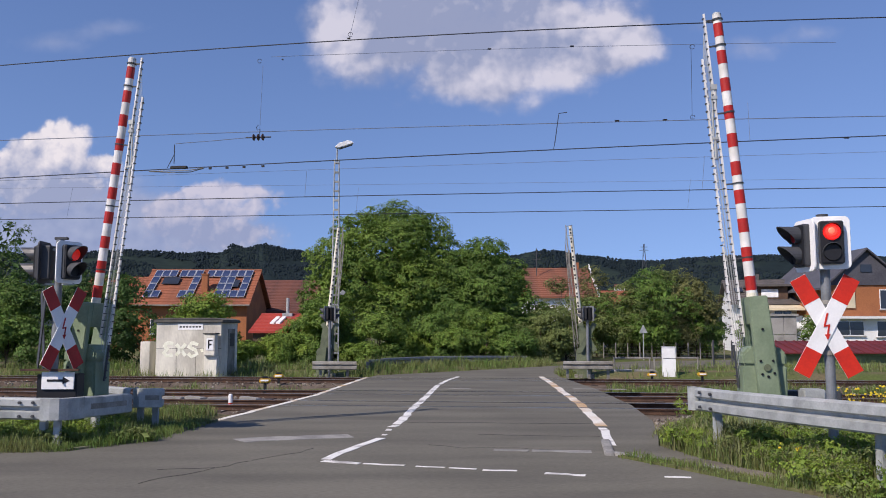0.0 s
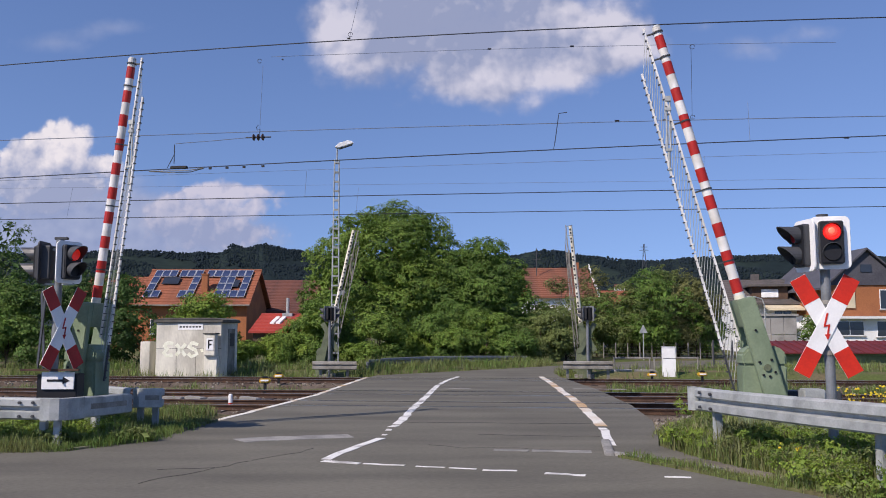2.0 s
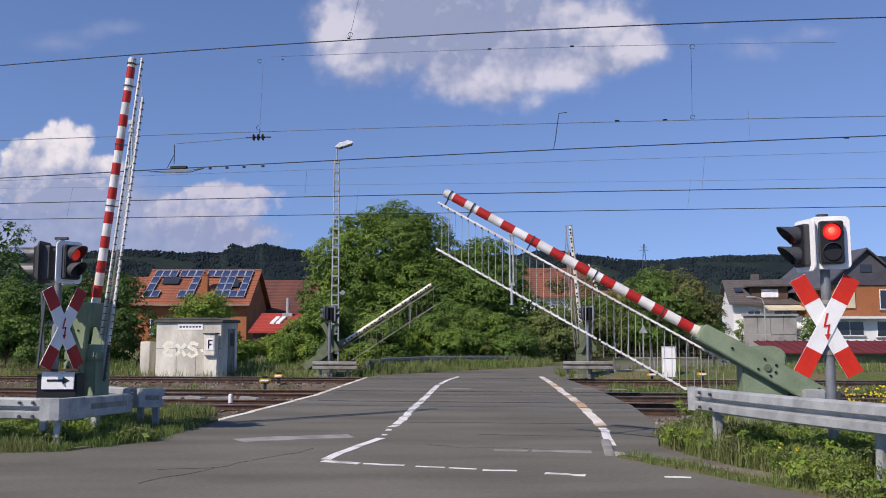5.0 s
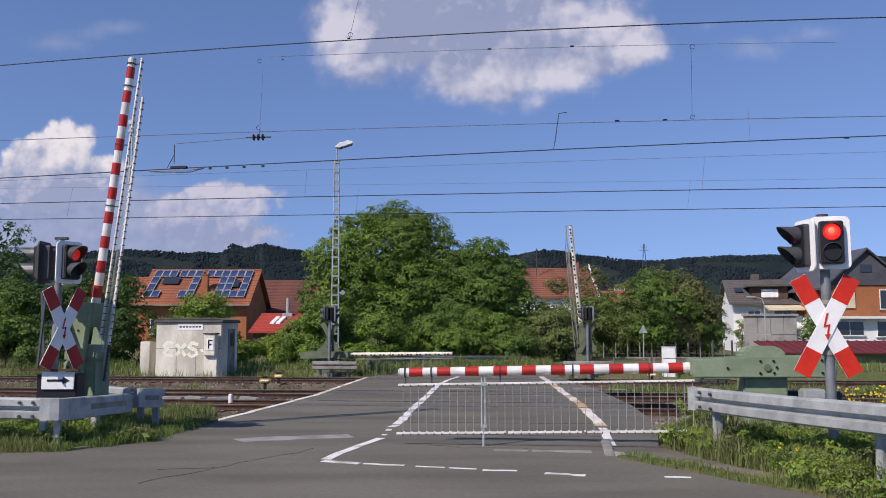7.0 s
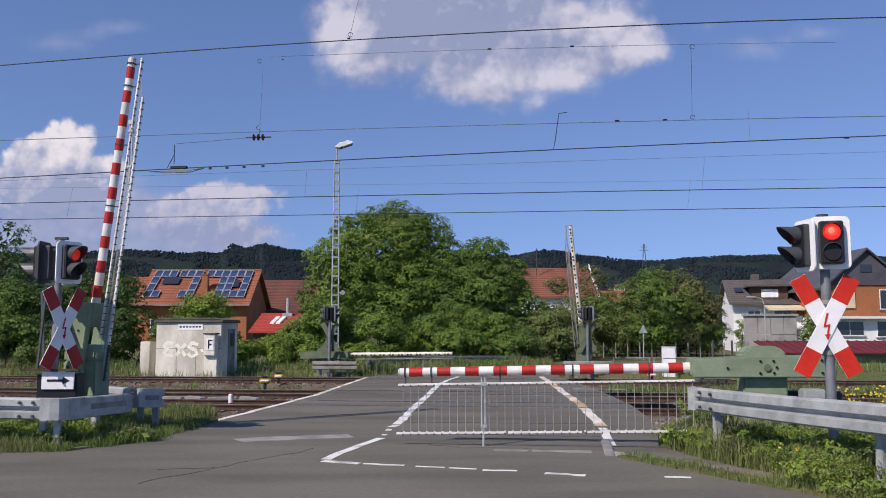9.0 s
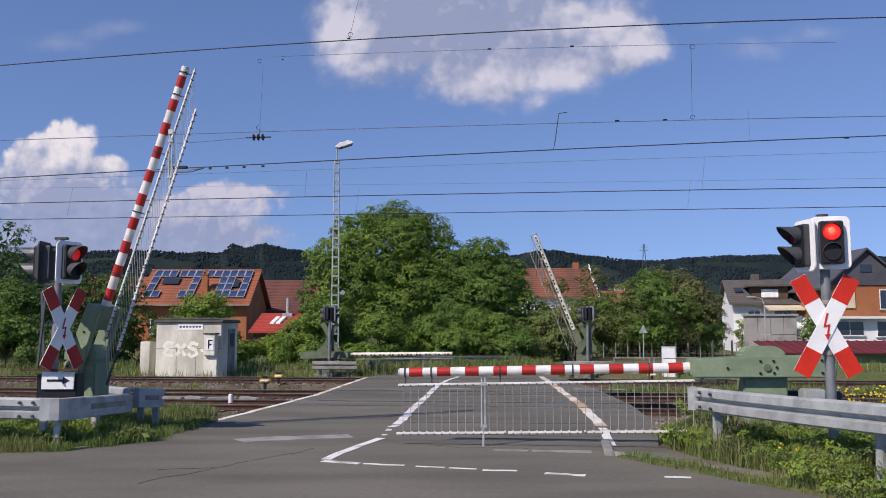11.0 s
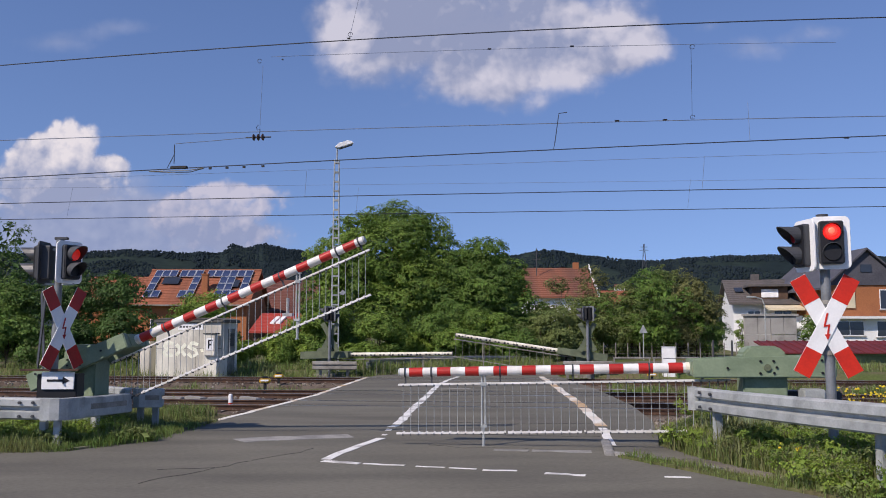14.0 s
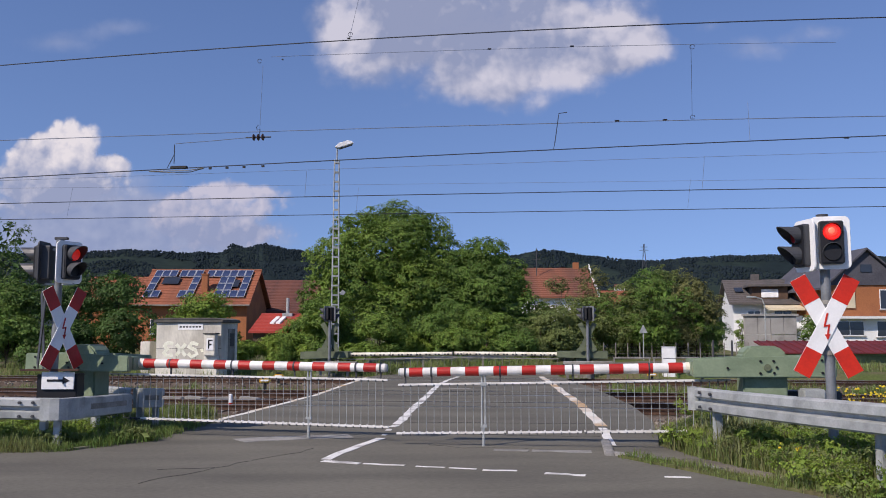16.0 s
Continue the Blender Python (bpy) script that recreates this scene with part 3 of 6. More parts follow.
def barrier(m, swing, front, near, length=5.4, root=1.03, pivot=1.22, label=""):
    """A half barrier; local x runs along the closed boom, front is the side (+1 or -1) on which the lever sits."""
    b = thing("level_crossing_barrier", m, label, "crossing barrier", "crossing barriers")
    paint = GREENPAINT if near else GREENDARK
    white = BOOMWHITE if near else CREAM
    f = front
    part("pedestal", Geo().box(-0.31, 0.31, -0.22, 0.22, -0.12, pivot + 0.02), paint, b, bevel=0.02)
    part("pedestal_cap", Geo().prism([(-0.31, 0), (-0.31, 0.17), (-0.2, 0.28), (0.2, 0.28), (0.31, 0.17), (0.31, 0)], -0.22, 0.22, pose(0, 0, pivot + 0.022)), paint, b, bevel=0.03)
    part("base_plate", Geo().box(-0.4, 0.4, -0.32, 0.32, -0.12, 0.02), GALVOLD, b, bevel=0.01)
    boom = part("boom", Geo().tube((root, 0, 0), (length, 0, 0), 0.078 if near else 0.085, 0.068 if near else 0.075, 20), white, b, smooth=False, at=pose(0, 0, pivot))
    y0, y1 = (0.235, 0.36) if f > 0 else (-0.36, -0.235)
    part("lever", Geo().prism([(-0.95, -0.16), (root, -0.13), (root, 0.13), (0.25, 0.15), (-0.95, 0.15)], y0, y1), paint, boom, "green painted steel lever arm", bevel=0.015)
    y2, y3 = (-0.36, -0.235) if f > 0 else (0.235, 0.36)
    part("lever", Geo().prism([(-0.95, -0.16), (root, -0.13), (root, 0.13), (0.25, 0.15), (-0.95, 0.15)], y2, y3), paint, boom, "green painted steel lever arm", bevel=0.015)
    part("counterweight", Geo().box(-0.93, -0.5, -0.23, 0.23, -0.14, 0.14), paint, boom, bevel=0.02)
    part("boom_socket", Geo().box(0.62, root + 0.004, -0.23, 0.23, -0.115, 0.115), paint, boom, bevel=0.02)
    part("pivot_hub", Geo().tube((0, f * 0.355, 0), (0, f * 0.385, 0), 0.05, n=16), GREENDARK, boom)
    for bx, bz in ((-0.09, 0.09), (0.09, 0.09), (-0.09, -0.08), (0.1, -0.08), (-0.13, 0.0), (-0.75, 0.09), (-0.75, -0.09), (0.55, 0.0)):
        part("bolt", Geo().tube((bx, f * 0.355, bz), (bx, f * 0.378, bz), 0.018, n=8), BLACK, boom)
    if near:
        for k in range(10):
            x = root + 0.10 + k * 0.435
            r = 0.078 - 0.010 * (x - root) / (length - root) + 0.002
            part("red_band", Geo().tube((x, 0, 0), (x + 0.21, 0, 0), r, r - 0.0005, 20), BOOMRED, boom, "red reflective stripe")
        part("end_cap", Geo().tube((length, 0, 0), (length + 0.03, 0, 0), 0.07, 0.055, 20), GALV, boom)
        part("root_collar", Geo().tube((root - 0.01, 0, 0), (root + 0.06, 0, 0), 0.083, n=20), CREAM, boom)
    else:
        for k in range(11):
            for d in (0.0, 0.14):
                x = root + 0.1 + k * 0.385 + d
                part("reflector", Geo().box(x, x + 0.075, f * -0.095, f * -0.06, -0.06, 0.0), BLACK, boom, "small dark reflector")

    for d in (0.58, 1.71, 2.81, 3.87, 4.28):
        x = root + d
        part("bracket", Geo().tube((x, 0, 0), (x + 0.022, 0, 0), 0.084, n=16).box(x, x + 0.022, -0.015, 0.015, -DROP, -0.06), DARKGREY if near else GALVOLD, boom, "dark steel hanger clamp")
    rail_r = 0.016 if near else 0.02
    part("upper_rail", Geo().box(SKIRT_X, length + 0.04, -0.02, 0.02, -DROP - rail_r, -DROP + rail_r), BOOMWHITE if near else GALVOLD, boom, "white skirt rail", bevel=0.004)
    # the skirt hangs upright from the boom at every angle
    low = Geo()
    for x0, x1 in ((1.08, 2.55), (2.63, 3.74), (3.80, length + 0.06)):
        low.box(x0 - length, x1 - length, -0.02, 0.02, -0.015, 0.015)
    teeth = int((length - 1.08) / 0.12)
    for k in range(teeth):
        low.box(-0.07 - k * 0.12, -0.045 - k * 0.12, -0.024, 0.024, 0.0, 0.026)
    rail = part("lower_rail", low, BOOMWHITE if near else GALVOLD, b, "white lower skirt rail")
    part("rail_foot", Geo().box(SKIRT_X - length, 1.1 - length, -0.016, 0.016, -0.012, 0.012), DARKGREY, rail, "dark steel foot of the rail")
    clip = Geo().box(-0.009, 0.009, -0.024, 0.024, -0.022, 0.008).mesh("clip")
    hung = []
    n = teeth + 5 if near else 18
    rod = Geo().tube((0, 0, 0), (0, 0, -SKIRT), 0.0045 if near else 0.007, n=6).mesh("skirt_bar")
    for k in range(n):
        l = SKIRT_X + 0.06 + k * (length - SKIRT_X - 0.1) / (n - 1)
        if near:
            part("clip", clip, DARKGREY, boom, at=pose(l, 0, -DROP - 0.012))
            part("clip", clip, DARKGREY, rail, at=pose(l - length, 0, -0.012))
        hung.append((part("skirt_bar", rod, GALV if near else GALVOLD, b), l))
    g = Geo()
    for s in (-0.026, 0.026):
        g.tube((s, 0, 0.16), (s, 0, -SKIRT + 0.1), 0.015, n=10)
    g.box(-0.045, 0.045, -0.03, 0.03, 0.12, 0.2).box(-0.045, 0.045, -0.03, 0.03, -0.03, 0.02).box(-0.045, 0.045, -0.03, 0.03, -SKIRT + 0.08, -SKIRT + 0.12)
    g.tube((0.0, 0, -SKIRT + 0.1), (0.0, 0, -SKIRT - 0.2), 0.022, n=10).tube((0, 0, -SKIRT - 0.2), (0, 0, -SKIRT - 0.22), 0.035, n=10)
    strut = part("support_strut", g, GALV if near else GALVOLD, b, "grey double support strut", bevel=0.0)
    hung.append((strut, root + 3.08))
    BARRIERS.append((b, boom, rail, hung, strut, swing, length, pivot))
    return b


SWING_NEAR_RIGHT = [(0, 84.98), (1.2, 84.98), (1.35, 84.0), (1.5, 81.82), (2, 75.1), (2.5, 68.1), (3, 60.95), (3.5, 53.8), (4, 46.5), (4.2, 43.6), (5.2, 26.4), (6.0, 10.6), (6.3, 5.93), (6.5, 3.58), (6.9, -0.9), (7.0, -1.25), (16, -1.25)]
SWING_FAR_LEFT = [(0, 84.2), (1.15, 84.2), (1.5, 82.1), (2, 77.2), (2.5, 70.1), (3, 62.7), (3.5, 56.3), (4, 49.2), (4.2, 46.2), (5.2, 29.6), (6.3, 10.8), (6.5, 7.6), (6.7, 4.3), (6.9, 1.2), (7.0, 0.78), (16, 0.78)]
SWING_NEAR_LEFT = [(0, 82.92), (9.9, 82.92), (10.15, 82.2), (10.6, 76.9), (11.3, 67.54), (11.5, 64.47), (12, 56.49), (12.5, 49.12), (13, 40.57), (13.5, 32.22), (14, 21.92), (14.5, 11.51), (14.9, 3.58), (15.1, 0.0), (15.25, -0.57), (16, -0.57)]
SWING_FAR_RIGHT = [(0, 84.92), (9.85, 84.92), (10.1, 83.6), (10.6, 75.4), (11.3, 63.79), (11.5, 60.47), (12, 51.51), (12.5, 42.73), (13, 32.41), (13.5, 21.6), (14, 8.67), (14.3, 1.2), (14.4, 0.39), (16, 0.39)]

barrier(pose(4.692, 12.604, 0, 0, 0, 180 - 7.43), SWING_NEAR_RIGHT, 1, True, label="red and white half barrier with hanging skirt, green pedestal")
barrier(pose(-6.19, 14.854, 0, 0, 0, -12.5), SWING_NEAR_LEFT, -1, True, pivot=1.21, label="red and white half barrier on a dark green shaded pedestal")
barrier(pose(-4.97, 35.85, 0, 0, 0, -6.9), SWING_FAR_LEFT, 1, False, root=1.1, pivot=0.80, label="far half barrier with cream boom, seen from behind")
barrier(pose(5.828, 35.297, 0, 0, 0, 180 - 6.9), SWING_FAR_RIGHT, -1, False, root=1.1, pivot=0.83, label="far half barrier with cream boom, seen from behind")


def motions():
    for b, boom, rail, hung, strut, swing, length, pivot in BARRIERS:
        ts = sorted({round(0.25 * k, 2) for k in range(65)} | {t for t, a in swing})
        moving = [t for t in ts if any(abs(angles_at(swing, min(max(t + d, 0), 16)) - angles_at(swing, t)) > 1e-6 for d in (-0.3, 0.3))]
        ts = sorted({0.0, 16.0} | set(moving))
        tab = [(t, radians(angles_at(swing, t))) for t in ts]
        walk(boom, [(t, pose(0, 0, pivot, 0, -math.degrees(a), 0)) for t, a in tab])

        def hinge(l, a):
            return l * math.cos(a) + DROP * math.sin(a), pivot + l * math.sin(a) - DROP * math.cos(a)

        def low_point(l, a):
            # the lower rail hangs under the boom's tip and opens a little towards its root
            x, z = hinge(length, a)
            c = a + radians(0.8) * max(0.0, (math.sin(a) - 0.85) / 0.15)
            k = radians(3.0) * math.sin(a) ** 2
            return x + SKIRT * math.sin(k) - (length - l) * math.cos(c), z - SKIRT * math.cos(k) - (length - l) * math.sin(c), c

        for ob, l in hung:
            rows = []
            for t, a in tab:
                (x, z), (u, w, c) = hinge(l, a), low_point(l, a)
                rows.append((t, pose(x, 0, z, 0, 0 if ob is strut else math.degrees(math.atan2(x - u, z - w)), 0)))
            walk(ob, rows)
        rows = []
        for t, a in tab:
            x, z, c = low_point(length, a)
            rows.append((t, pose(x, 0, z, 0, -math.degrees(c), 0)))
        walk(rail, rows)
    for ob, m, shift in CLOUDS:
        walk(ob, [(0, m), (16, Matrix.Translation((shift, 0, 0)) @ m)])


# ---- trees and bushes ----
def leaf_mesh(rnd, blobs, count, size, name):
    """Leaves in dense domed tufts over rounded clumps (x, y, z, rx, ry, rz), with large shaded leaves inside."""
    rng = np.random.default_rng(rnd.randrange(1 << 30))
    vol = np.array([b[3] * b[5] + b[3] * b[4] for b in blobs])
    per = 30

    def unit(v):
        return v / np.maximum(np.linalg.norm(v, axis=-1, keepdims=True), 1e-6)

    quads = []

    def lay(p, nrm, s, droop):
        a = unit(np.cross(nrm, unit(rng.normal(size=nrm.shape))))
        c = np.cross(nrm, a)
        s = s[:, None]
        quads.append(np.stack([p - a * s * 0.6, p + c * s * 0.34 + nrm * s * 0.06, p + a * s * 0.7 - nrm * s * droop, p - c * s * 0.34 + nrm * s * 0.06], 1))

    for b, w in zip(blobs, vol / vol.sum()):
        c, r = np.array(b[:3]), np.array(b[3:])
        n = max(4, int(count * w / per))
        u = unit(rng.normal(size=(n, 3)))
        rad = np.where(rng.random(n) < 0.88, rng.uniform(0.74, 1.06, n), rng.uniform(0.4, 0.75, n))
        o = c + u * r * rad[:, None]
        keep = o[:, 2] > 0.05
        u, o = u[keep], o[keep]
        n = len(o)
        axis_up = unit(u * 0.75 + np.array([0, 0, 0.65]) + rng.normal(size=(n, 3)) * 0.15)
        big = size * rng.uniform(1.5, 3.1, n)
        v = unit(rng.normal(size=(n, per, 3)) + axis_up[:, None, :] * 0.9)
        p = o[:, None, :] + v * (big[:, None] * rng.uniform(0.55, 1.08, (n, per)))[:, :, None] * np.array([1.0, 1.0, 0.62])
        nrm = unit(v * 0.6 + axis_up[:, None, :] * 0.6 + rng.normal(size=(n, per, 3)) * 0.28)
        lay(p.reshape(-1, 3), nrm.reshape(-1, 3), size * rng.uniform(0.5, 0.95, n * per), 0.14)
        k = max(6, int(count * w / 60))
        u = unit(rng.normal(size=(k, 3)))
        p = c + u * r * rng.uniform(0.25, 0.7, (k, 1))
        p[:, 2] = np.maximum(p[:, 2], 0.05)
        lay(p, unit(u + rng.normal(size=(k, 3)) * 0.5), size * rng.uniform(1.6, 2.6, k), 0.1)
    vs = np.concatenate(quads).reshape(-1, 3)
    me = bpy.data.meshes.new(name)
    me.from_pydata(vs.tolist(), [], np.arange(len(vs)).reshape(-1, 4).tolist())
    return me


def blobset(rnd, w, d, h, base, n):
    """Clumps that fill a rounded crown of that width, depth and height above base."""
    out = []
    for k in range(n):
        z = rnd.uniform(0.0, 1.0)
        spread = math.sqrt(max(0.0, 1 - (z * 1.05 - 0.32) ** 2 / 0.62))
        a = rnd.uniform(0, 6.28)
        q = math.sqrt(rnd.random()) * spread * 0.78
        r = rnd.uniform(0.16, 0.27) * min(w, h)
        out.append((math.cos(a) * q * w / 2, math.sin(a) * q * d / 2, base + r * 0.7 + z * (h - r * 1.6), r * rnd.uniform(0.9, 1.3), r, r * rnd.uniform(0.75, 1.0)))
    return out


def tree(x, y, w, h, leaves, size, material, label, name="tree", category="tree", seed=1, base=0.0, trunk=0.22, blobs=None, d=None, clumps=14, z=0.0, group=""):
    rnd = random.Random(seed)
    t = thing(name, pose(x, y, z), label, category, group)
    blobs = blobs or blobset(rnd, w, d or w * 0.8, h - base, base, clumps)
    g = Geo().tube((0, 0, -0.2), (0.1, 0, h * 0.45), trunk, trunk * 0.6, 10).tube((0.1, 0, h * 0.45), (0, 0, h * 0.8), trunk * 0.6, trunk * 0.2, 8)
    for b in blobs[: min(12, len(blobs))]:
        z0 = min(max(b[2] * 0.35, 0.1), h * 0.5)
        mid = Vector((b[0] * 0.45, b[1] * 0.45, z0 + (b[2] - z0) * 0.6))
        g.tube((0.05, 0, z0), mid, trunk * 0.42, trunk * 0.28, 7).tube(mid, b[:3], trunk * 0.28, trunk * 0.1, 6)
    part("trunk", g, BARK, t, smooth=True)
    part("crown", leaf_mesh(rnd, blobs, leaves, size, "crown"), material, t)
    return t


CLOUDS = []

# ---- greenery along the far side ----
def lumps(rows):
    return [(x, y, z, r * 1.1, r, r * 0.9) for x, y, z, r in rows]


tree(-3.2, 55, 9.5, 10.3, 84000, 0.175, LEAF, "large broad green tree beside the far road", seed=3, trunk=0.35, blobs=lumps([
    (-2.3, 0, 8.3, 1.5), (0.4, 0, 8.9, 1.5), (2.1, 0, 8.0, 1.5), (-1.0, 0.5, 9.0, 1.1), (-3.8, 0, 6.3, 1.7), (-4.3, 0.3, 4.3, 1.6), (3.2, 0, 6.4, 1.6), (0, -1.5, 6.9, 2.1), (-1.9, -1.8, 5.2, 1.9),
    (1.9, -1.8, 4.8, 1.9), (-3.5, -1, 2.7, 1.6), (3.4, -1, 3.2, 1.7), (0, -2.3, 3.0, 1.9), (0, 1.5, 5, 2.6), (1.2, -1.2, 8.0, 1.2), (-2.9, -1.2, 7.2, 1.2)]))
tree(2.5, 53.5, 7.2, 7.9, 50000, 0.165, LEAFDARK, "rounded deep green tree beside the far road", seed=4, trunk=0.25, blobs=lumps([
    (0.1, 0, 6.7, 1.2), (-1.2, 0, 5.6, 1.4), (1.3, 0, 5.1, 1.4), (0.2, -1, 4.4, 1.7), (-1.9, -0.6, 3.4, 1.5), (2.2, -0.5, 3.2, 1.4), (0, -1.2, 2.0, 1.6), (-2.2, -1.0, 1.6, 1.3), (2.4, -0.8, 1.5, 1.3)]))


def bush(x, y, w, h, n, size, m, seed, label="dense green bush on the verge", d=None, clumps=9):
    return tree(x, y, w, h, n, size, m, label, "bush", "bush", seed, 0.0, 0.06, None, d or w * 0.8, clumps, group="bushes along the verge")


rows = [(-6.6, 47.5, 4.2, 3.6, LEAF), (-3.6, 46.8, 4.0, 2.7, LEAF), (-0.6, 47.8, 4.2, 2.8, LEAFDARK), (2.4, 48.6, 4.4, 3.0, LEAF), (-6.8, 50, 3.2, 4.6, LEAF), (5.6, 49.8, 3.8, 3.4, LEAFGREY), (1.0, 50.4, 4.0, 3.6, LEAFDARK),
        (7.4, 51.5, 4.4, 4.0, LEAFGREY), (6.6, 61, 5, 5.6, LEAF), (10.8, 60, 4.6, 6.4, LEAFOLIVE), (12.6, 57, 4.6, 5.2, LEAFGREY), (14.0, 56, 5.0, 6.4, LEAFDARK), (16.3, 59, 4.4, 6.4, LEAFOLIVE), (17.6, 57, 2.8, 3.8, LEAFDARK), (9.6, 56.2, 4.2, 3.5, LEAFGREY), (13.0, 57.0, 4.0, 3.8, LEAFDARK), (9.2, 66, 3.2, 6.6, LEAFOLIVE), (16.8, 56.6, 4.2, 5.6, LEAFOLIVE), (15.2, 58.6, 5.0, 6.5, LEAFGREY), (11.9, 58.4, 4.6, 6.0, LEAFDARK), (-8.8, 50, 4.0, 2.6, LEAF), (-5.2, 49.4, 3.4, 2.3, LEAFDARK), (0.8, 47.0, 3.4, 2.0, LEAF), (3.8, 47.9, 3.2, 2.2, LEAFDARK), (-2.0, 47.4, 3.0, 2.0, LEAFBRIGHT), (-7.6, 46.2, 3.2, 1.8, LEAF), (15.8, 57.5, 4.0, 3.8, LEAFOLIVE)]
for k, (x, y, w, h, m) in enumerate(rows):
    bush(x, y, w, h, 11000, 0.15, m, 20 + k)
rows = [(-18.6, 43, 5.6, 5.2, LEAFSHADE), (-15.6, 41.5, 3.8, 5.0, LEAFSHADE), (-22.0, 42, 5.0, 4.4, LEAFDARK), (-25.0, 47, 7, 8.4, LEAFSHADE), (-12.2, 43.5, 3.8, 4.0, LEAFBRIGHT), (-14.0, 46, 4.0, 4.2, LEAF), (-8.6, 45, 4.0, 1.5, LEAFBRIGHT), (-10.6, 44, 2.4, 1.7, LEAFBRIGHT), (-17.4, 39.8, 3, 2.4, LEAFSHADE), (-20.5, 40, 3.4, 2.6, LEAFDARK)]
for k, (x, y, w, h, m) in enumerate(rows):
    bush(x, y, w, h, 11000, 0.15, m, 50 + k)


# ---- hills ----
def build_hills():
    def hill(name, d, prof, mtl, label, seed):
        rnd = random.Random(seed)
        xs = np.linspace(-1.0, 1.0, 200)
        g = Geo()
        rings = 8
        for j in range(rings):
            k = j / (rings - 1)
            for x in xs:
                top = np.interp(x, [p[0] for p in prof], [p[1] for p in prof]) * d
                dist = d * (0.55 + 0.45 * k)
                g.v.append((x * dist, dist, -1 + (top + 1.71 + 1) * (k ** 1.5) + rnd.uniform(-0.6, 0.6) * (1 + k)))
        n = len(xs)
        for j in range(rings - 1):
            for i in range(n - 1):
                g.f.append((j * n + i, j * n + i + 1, (j + 1) * n + i + 1, (j + 1) * n + i))
        solid(name, g, mtl, label, "hill", kind="structure", smooth=True)
        # woods on the slope
        vs, fs = [], []
        for t in range(36000):
            x = rnd.uniform(-0.75, 0.75)
            k = 1 - rnd.random() ** 1.6 * 0.75
            if noise.noise((x * 14, k * 7, seed)) < -0.12 and k < 0.93:
                continue
            top = np.interp(x, [p[0] for p in prof], [p[1] for p in prof]) * d
            dist = d * (0.55 + 0.45 * k)
            z = -1 + (top + 2.71) * (k ** 1.5)
            r = d * rnd.uniform(0.0005, 0.0015) * (1.25 if noise.noise((x * 40, k * 3, seed)) > 0.2 else 0.9)
            hh = r * rnd.uniform(1.0, 1.9)
            c = (x * dist, dist - r, z - r * 0.2)
            ring = [(0.9, 0.0), (1.0, 0.5), (0.75, 0.88)]
            i = len(vs)
            for q, zz in ring:
                for s in range(5):
                    a = s * 1.257 + q
                    jr = r * q * rnd.uniform(0.75, 1.2)
                    vs.append((c[0] + math.cos(a) * jr, c[1] + math.sin(a) * jr, c[2] + zz * hh))
            vs.append((c[0], c[1], c[2] + hh * 1.15))
            for w in range(2):
                for s in range(5):
                    fs.append((i + w * 5 + s, i + w * 5 + (s + 1) % 5, i + w * 5 + 5 + (s + 1) % 5, i + w * 5 + 5 + s))
            for s in range(5):
                fs.append((i + 10 + s, i + 10 + (s + 1) % 5, i + 15))
        me = bpy.data.meshes.new("hill_woods")
        me.from_pydata(vs, [], fs)
        me.polygons.foreach_set("use_smooth", [True] * len(me.polygons))
        solid("hill_woods", me, FOREST, "dark wooded hillside in the distance, tinted with haze", "far woods", kind="stuff")

    prof = [(-1.0, 0.085), (-0.6, 0.092), (-0.45, 0.094), (-0.375, 0.098), (-0.30, 0.094), (-0.262, 0.094), (-0.25, 0.105), (-0.235, 0.1), (-0.21, 0.105), (-0.18, 0.098), (-0.1, 0.086), (0.0, 0.086), (0.08, 0.09), (0.12, 0.098), (0.15, 0.094), (0.19, 0.088), (0.24, 0.084), (0.32, 0.09), (0.42, 0.092), (0.6, 0.088), (1.0, 0.09)]
    hill("hill", 900, prof, MEADOW, "long wooded hill with meadow patches, tinted with haze", 3)


build_hills()


# ---- guardrails ----
BEAM = [(0, 0), (0.05, -0.006), (0.078, -0.03), (0.082, -0.12), (0.0, -0.148), (0.0, -0.182), (0.082, -0.21), (0.078, -0.30), (0.05, -0.324), (0, -0.33),
        (-0.006, -0.33), (0.046, -0.318), (0.071, -0.296), (0.075, -0.214), (-0.007, -0.184), (-0.007, -0.146), (0.075, -0.116), (0.071, -0.034), (0.046, -0.012), (-0.006, -0.004)]


def guardrail(paths, posts, label, m=GALV, nose=None, top=0.78, bolts=()):
    t = thing("guardrail", pose(0, 0, 0), label, "guardrail", "guardrails")
    for path in paths:
        part("beam", Geo().loft(path, BEAM, True), m, t)
    for x, y, rz, z in posts:
        part("post", Geo().prism([(-0.05, -0.3), (0.05, -0.3), (0.05, z - 0.03), (-0.05, z - 0.03)], -0.035, 0.035).box(-0.05, 0.05, -0.05, -0.036, -0.3, z - 0.03).box(-0.05, 0.05, 0.036, 0.05, -0.3, z - 0.03), m, t, at=pose(x, y, 0, 0, 0, rz), bevel=0.004)
    for x, y, z, nx, ny in bolts:
        part("bolt", Geo().tube((x, y, z), (x + nx * 0.03, y + ny * 0.03, z), 0.022, n=8), DARKGREY, t)
    if nose:
        part("end_cap", Geo().loft(nose, [(0, 0), (0.0, -0.33), (-0.006, -0.33), (-0.006, 0)], True), m, t, "rounded galvanised end cap")
    return t


def arc_nose(x, y, z, r, a0, a1, n=9):
    return [(x + r * math.cos(radians(a0 + (a1 - a0) * i / n)), y + r * math.sin(radians(a0 + (a1 - a0) * i / n)), z) for i in range(n + 1)]


